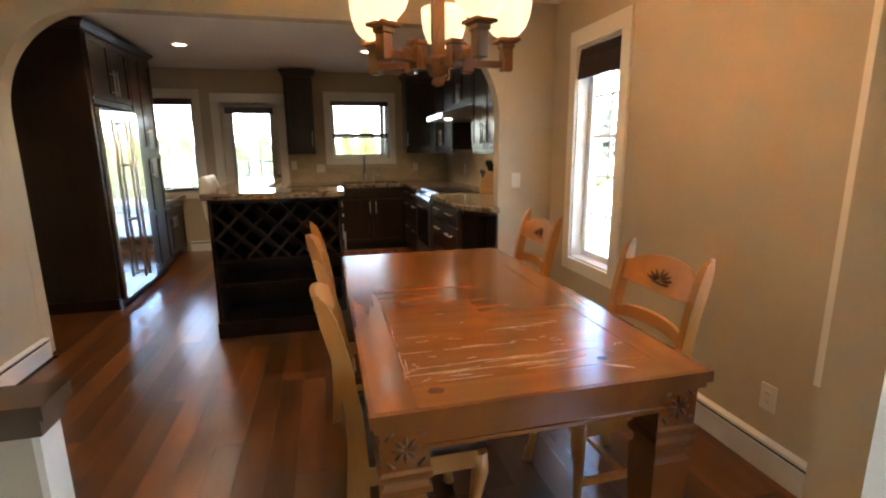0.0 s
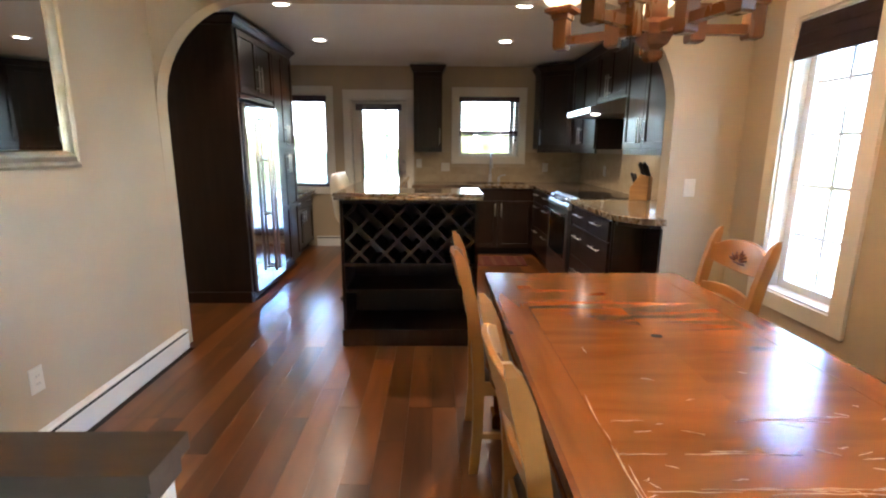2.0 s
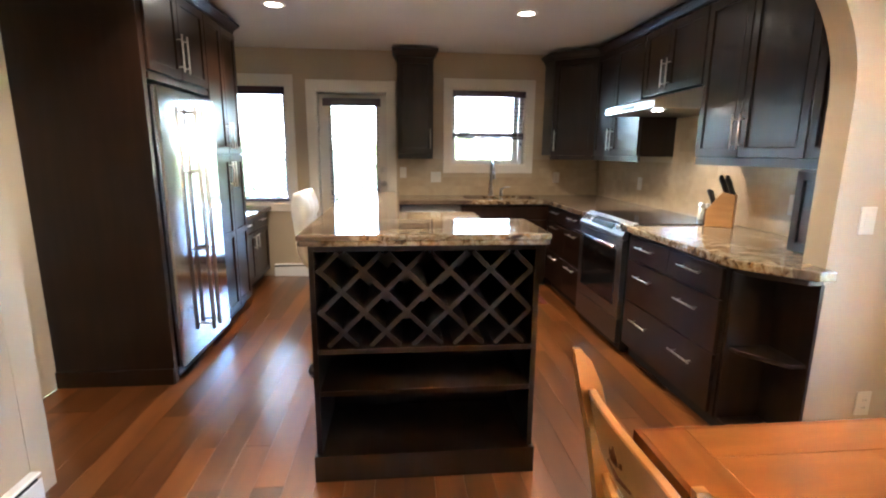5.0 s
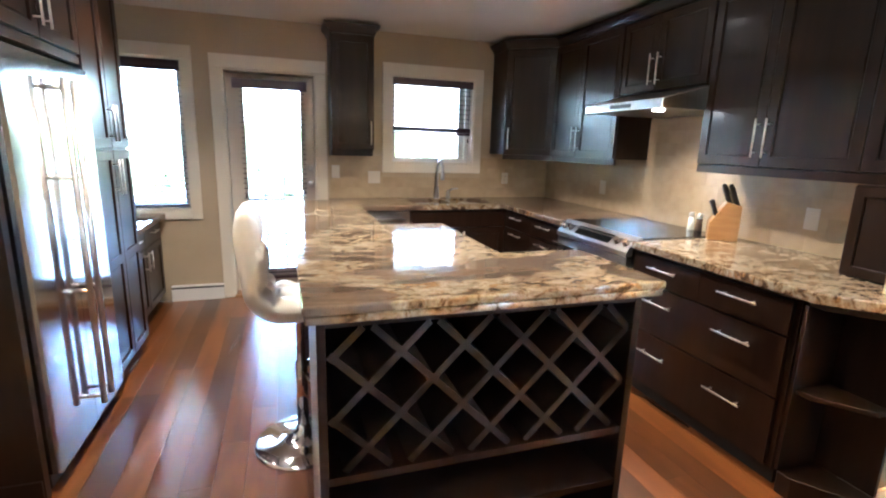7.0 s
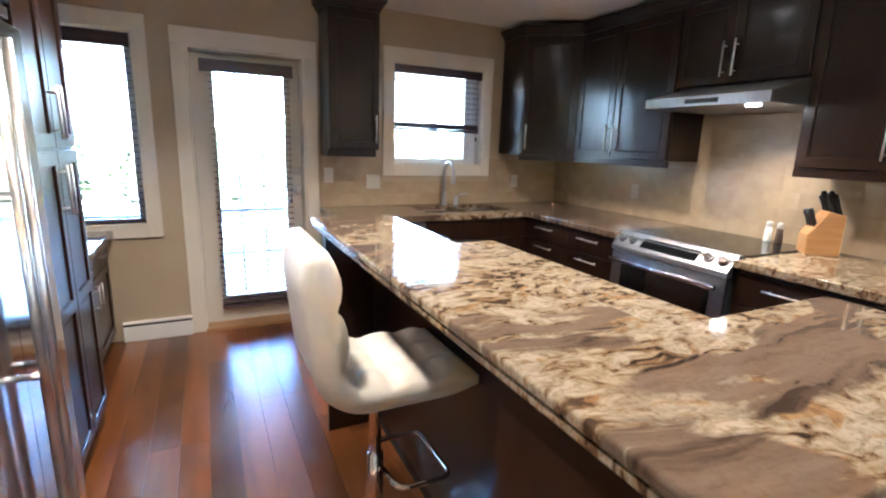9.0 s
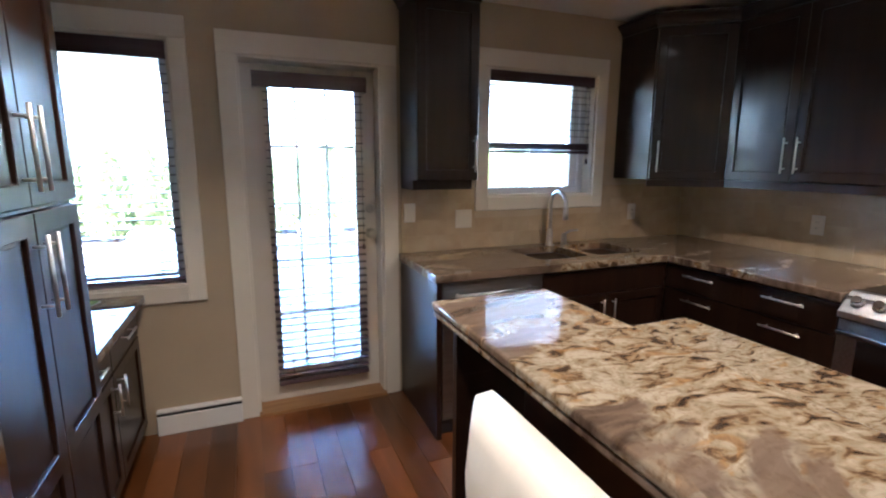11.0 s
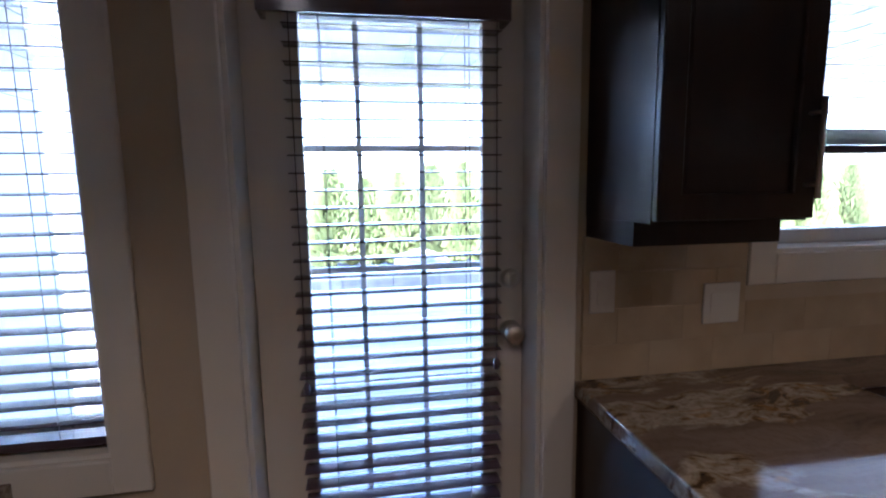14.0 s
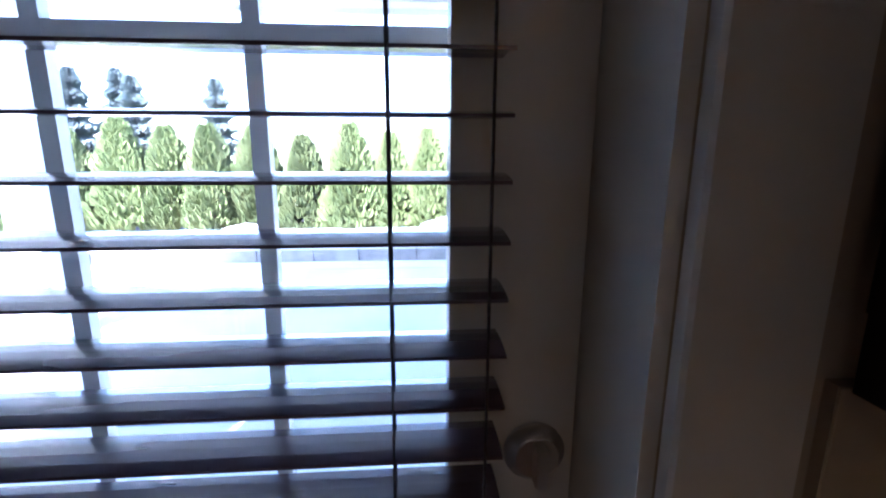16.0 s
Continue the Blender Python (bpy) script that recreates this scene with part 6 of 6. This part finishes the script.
while x < 9.5:
    cm, tm = CEDARS[k % 4]
    h = rs.uniform(1.35, 1.75)
    t = thing("cedar_hedge_tree", (x, 14.85 + rs.uniform(-0.12, 0.12), 0.12), "narrow yellow-green cedar in a hedge row", "tree", "cedar hedge")
    for nm, me in (("trunk", tm), ("crown", cm)):
        ob = new(nm, me)
        ob.parent = t
        ob.scale = (h * 1.0, h * 1.0, h)
        ob.rotation_euler = (0, 0, rs.uniform(0, 6))
    x += rs.uniform(0.52, 0.68)
    k += 1
FIRS = [(conifer_mesh(s, 1.0, 0.27, 0.050, 3600, FIR, True), trunk_mesh(1.0, 0.014)) for s in (21, 22)]
for k, (x, y, h) in enumerate(((-46, 60, 10), (-41, 62, 11), (-37, 58, 9), (-34, 62, 9), (-31.5, 66, 9.5), (-29, 64, 8.5), (-21, 66, 8.5), (30, 70, 6), (41, 64, 7))):
    cm, tm = FIRS[k % 2]
    t = thing("fir_tree", (x, y, -0.2), "tall fir with painted haze, far behind the hedge", "tree", "far firs")
    for nm, me in (("trunk", tm), ("crown", cm)):
        ob = new(nm, me)
        ob.parent = t
        ob.scale = (h, h, h)
        ob.rotation_euler = (0, 0, k * 1.3)
# covered patio
t = thing("patio_roof", (1, 10, 2.55), "white soffit of the covered patio with panel joints", "roof", kind="structure")
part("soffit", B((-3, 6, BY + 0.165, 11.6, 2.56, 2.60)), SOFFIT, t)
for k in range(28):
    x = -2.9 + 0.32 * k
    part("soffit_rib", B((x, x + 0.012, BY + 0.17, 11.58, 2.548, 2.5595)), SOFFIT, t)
part("fascia", B((-3, 6, 11.602, 11.64, 2.40, 2.68)), SIDING, t)
part("beam", B((-3, 6, 11.40, 11.60, 2.44, 2.5475)), SIDING, t)
part("roof_deck", B((-3.3, 6.3, BY + 0.165, 11.9, 2.685, 2.74)), STONE, t)
for x in (3.75, -2.62):
    t = thing("patio_post", (x, 11.5, -0.06), "square white post of the patio roof", "post")
    part("shaft", B((x - 0.11, x + 0.11, 11.39, 11.61, -0.059, 2.4395)), SIDING, t, bevel=0.004)
    part("foot_block", B((x - 0.14, x + 0.14, 11.36, 11.64, -0.0595, 0.14)), SIDING, t, bevel=0.004)
t = thing("side_wing", (-1.9, 8.9, -0.16), "white sided wing of the house beside the patio", "house wall", kind="structure")
part("core", B((-2.1, -1.712, BY + 0.162, 9.6, -0.159, 2.547)), SIDING, t)
for k in range(13):
    z = -0.1 + 0.2 * k
    bm = bmesh.new()
    prism(bm, [(-1.711, z), (-1.690, z), (-1.703, z + 0.198), (-1.711, z + 0.198)], BY + 0.163, 9.6, "y")
    part("siding_board", bm, SIDING, t)

# ---- wall tiles ----
def tiles(name, o, u, n, u0, u1, z0, z1, holes, label):
    """Staggered tiles on a grout bed, each its own piece."""
    bm = bmesh.new()
    wall_with_holes(bm, u0, u1, z0, z1, holes, lambda a, c, d: Vector(o) + Vector(u) * a + Vector(n) * d + Vector((0, 0, c)), 0.0, 0.0108)
    bed_ = setting(name, bm, GROUT, label, "wall tiles")
    W_, H_ = 0.20, (z1 - z0) / round((z1 - z0) / 0.10)
    cache = {}
    r = 0
    z = z0
    uv, nv = Vector(u), Vector(n)
    while z < z1 - 0.02:
        c = u0 - (W_ / 2 if r % 2 else 0)
        while c < u1 - 0.003:
            a, b = max(c, u0), min(c + W_, u1)
            spans = [(a, b)]
            for h in holes:
                if h[2] < z + H_ * 0.5 < h[3]:
                    spans = [s for q in spans for s in ((q[0], min(q[1], h[0])), (max(q[0], h[1]), q[1])) if s[1] - s[0] > 0.012]
            for a, b in spans:
                if b - a < 0.012:
                    continue
                key = round(b - a, 3)
                if key not in cache:
                    tm = bmesh.new()
                    slab(tm, (0, 0, 0), u, n, 0.0006, key - 0.0006, 0.0006, H_ - 0.0006, 0.0, 0.0055)
                    cache[key] = mesh_of("tile", tm, TILE, 0.0008)
                ob = new("tile", cache[key])
                ob.location = Vector(o) + uv * a + nv * 0.0066 + Vector((0, 0, z))
                ob.parent = bed_
            c += W_
        z += H_
        r += 1


tiles("backsplash_back", (0, BY, 0), XU, NB, 0.468, 2.755, 0.916, 1.316, [(KWIN[0] - 0.09, KWIN[1] + 0.09, KWIN[2] - 0.09, 1.32)], "glossy beige wall tiles behind the sink")
tiles("backsplash_right", (KR, 0, 0), YU, WN, 4.78, 7.985, 0.916, 1.316, [], "glossy beige wall tiles behind the range")
tiles("backsplash_hood", (KR, 0, 0), YU, WN, 5.682, 6.468, 1.317, 1.675, [], "glossy beige wall tiles under the hood")

# ---- floor planks ----
PW = 0.127
lengths = {}


def plank(length):
    if length not in lengths:
        bm = B((0.0006, PW - 0.0006, 0.0006, length - 0.0006, -0.0135, 0.0))
        lengths[length] = mesh_of("plank", bm, FLOORW, 0.0012)
    return lengths[length]


rs = random.Random(8)
areas = [(0.21, RW, FY + 0.002, AY0), (LW, 0.21, 2.21, AY0), (KL, KR, AY0, BY)]
rows_x = [KL + PW * k for k in range(int((KR - KL) / PW) + 1)]
for x in rows_x:
    if x + PW > KR:
        continue
    y_end = BY - 0.003
    y0 = (FY + 0.01) if x > 0.21 - PW * 0.5 and x + PW < RW + 0.05 else (2.215 if x > LW - 0.02 else AY0 + 0.0)
    y = y0
    first = True
    while y < y_end - 0.05:
        ln = rs.choice((0.6, 0.9, 1.2, 1.5, 1.8)) if not first else rs.choice((0.4, 0.7, 1.0, 1.3, 1.6))
        first = False
        if y + ln > y_end - 0.2:
            ln = round(y_end - y, 3)
        ob = new("plank", plank(ln))
        ob.location = (x, y, 0)
        ob.parent = floor
        y += ln
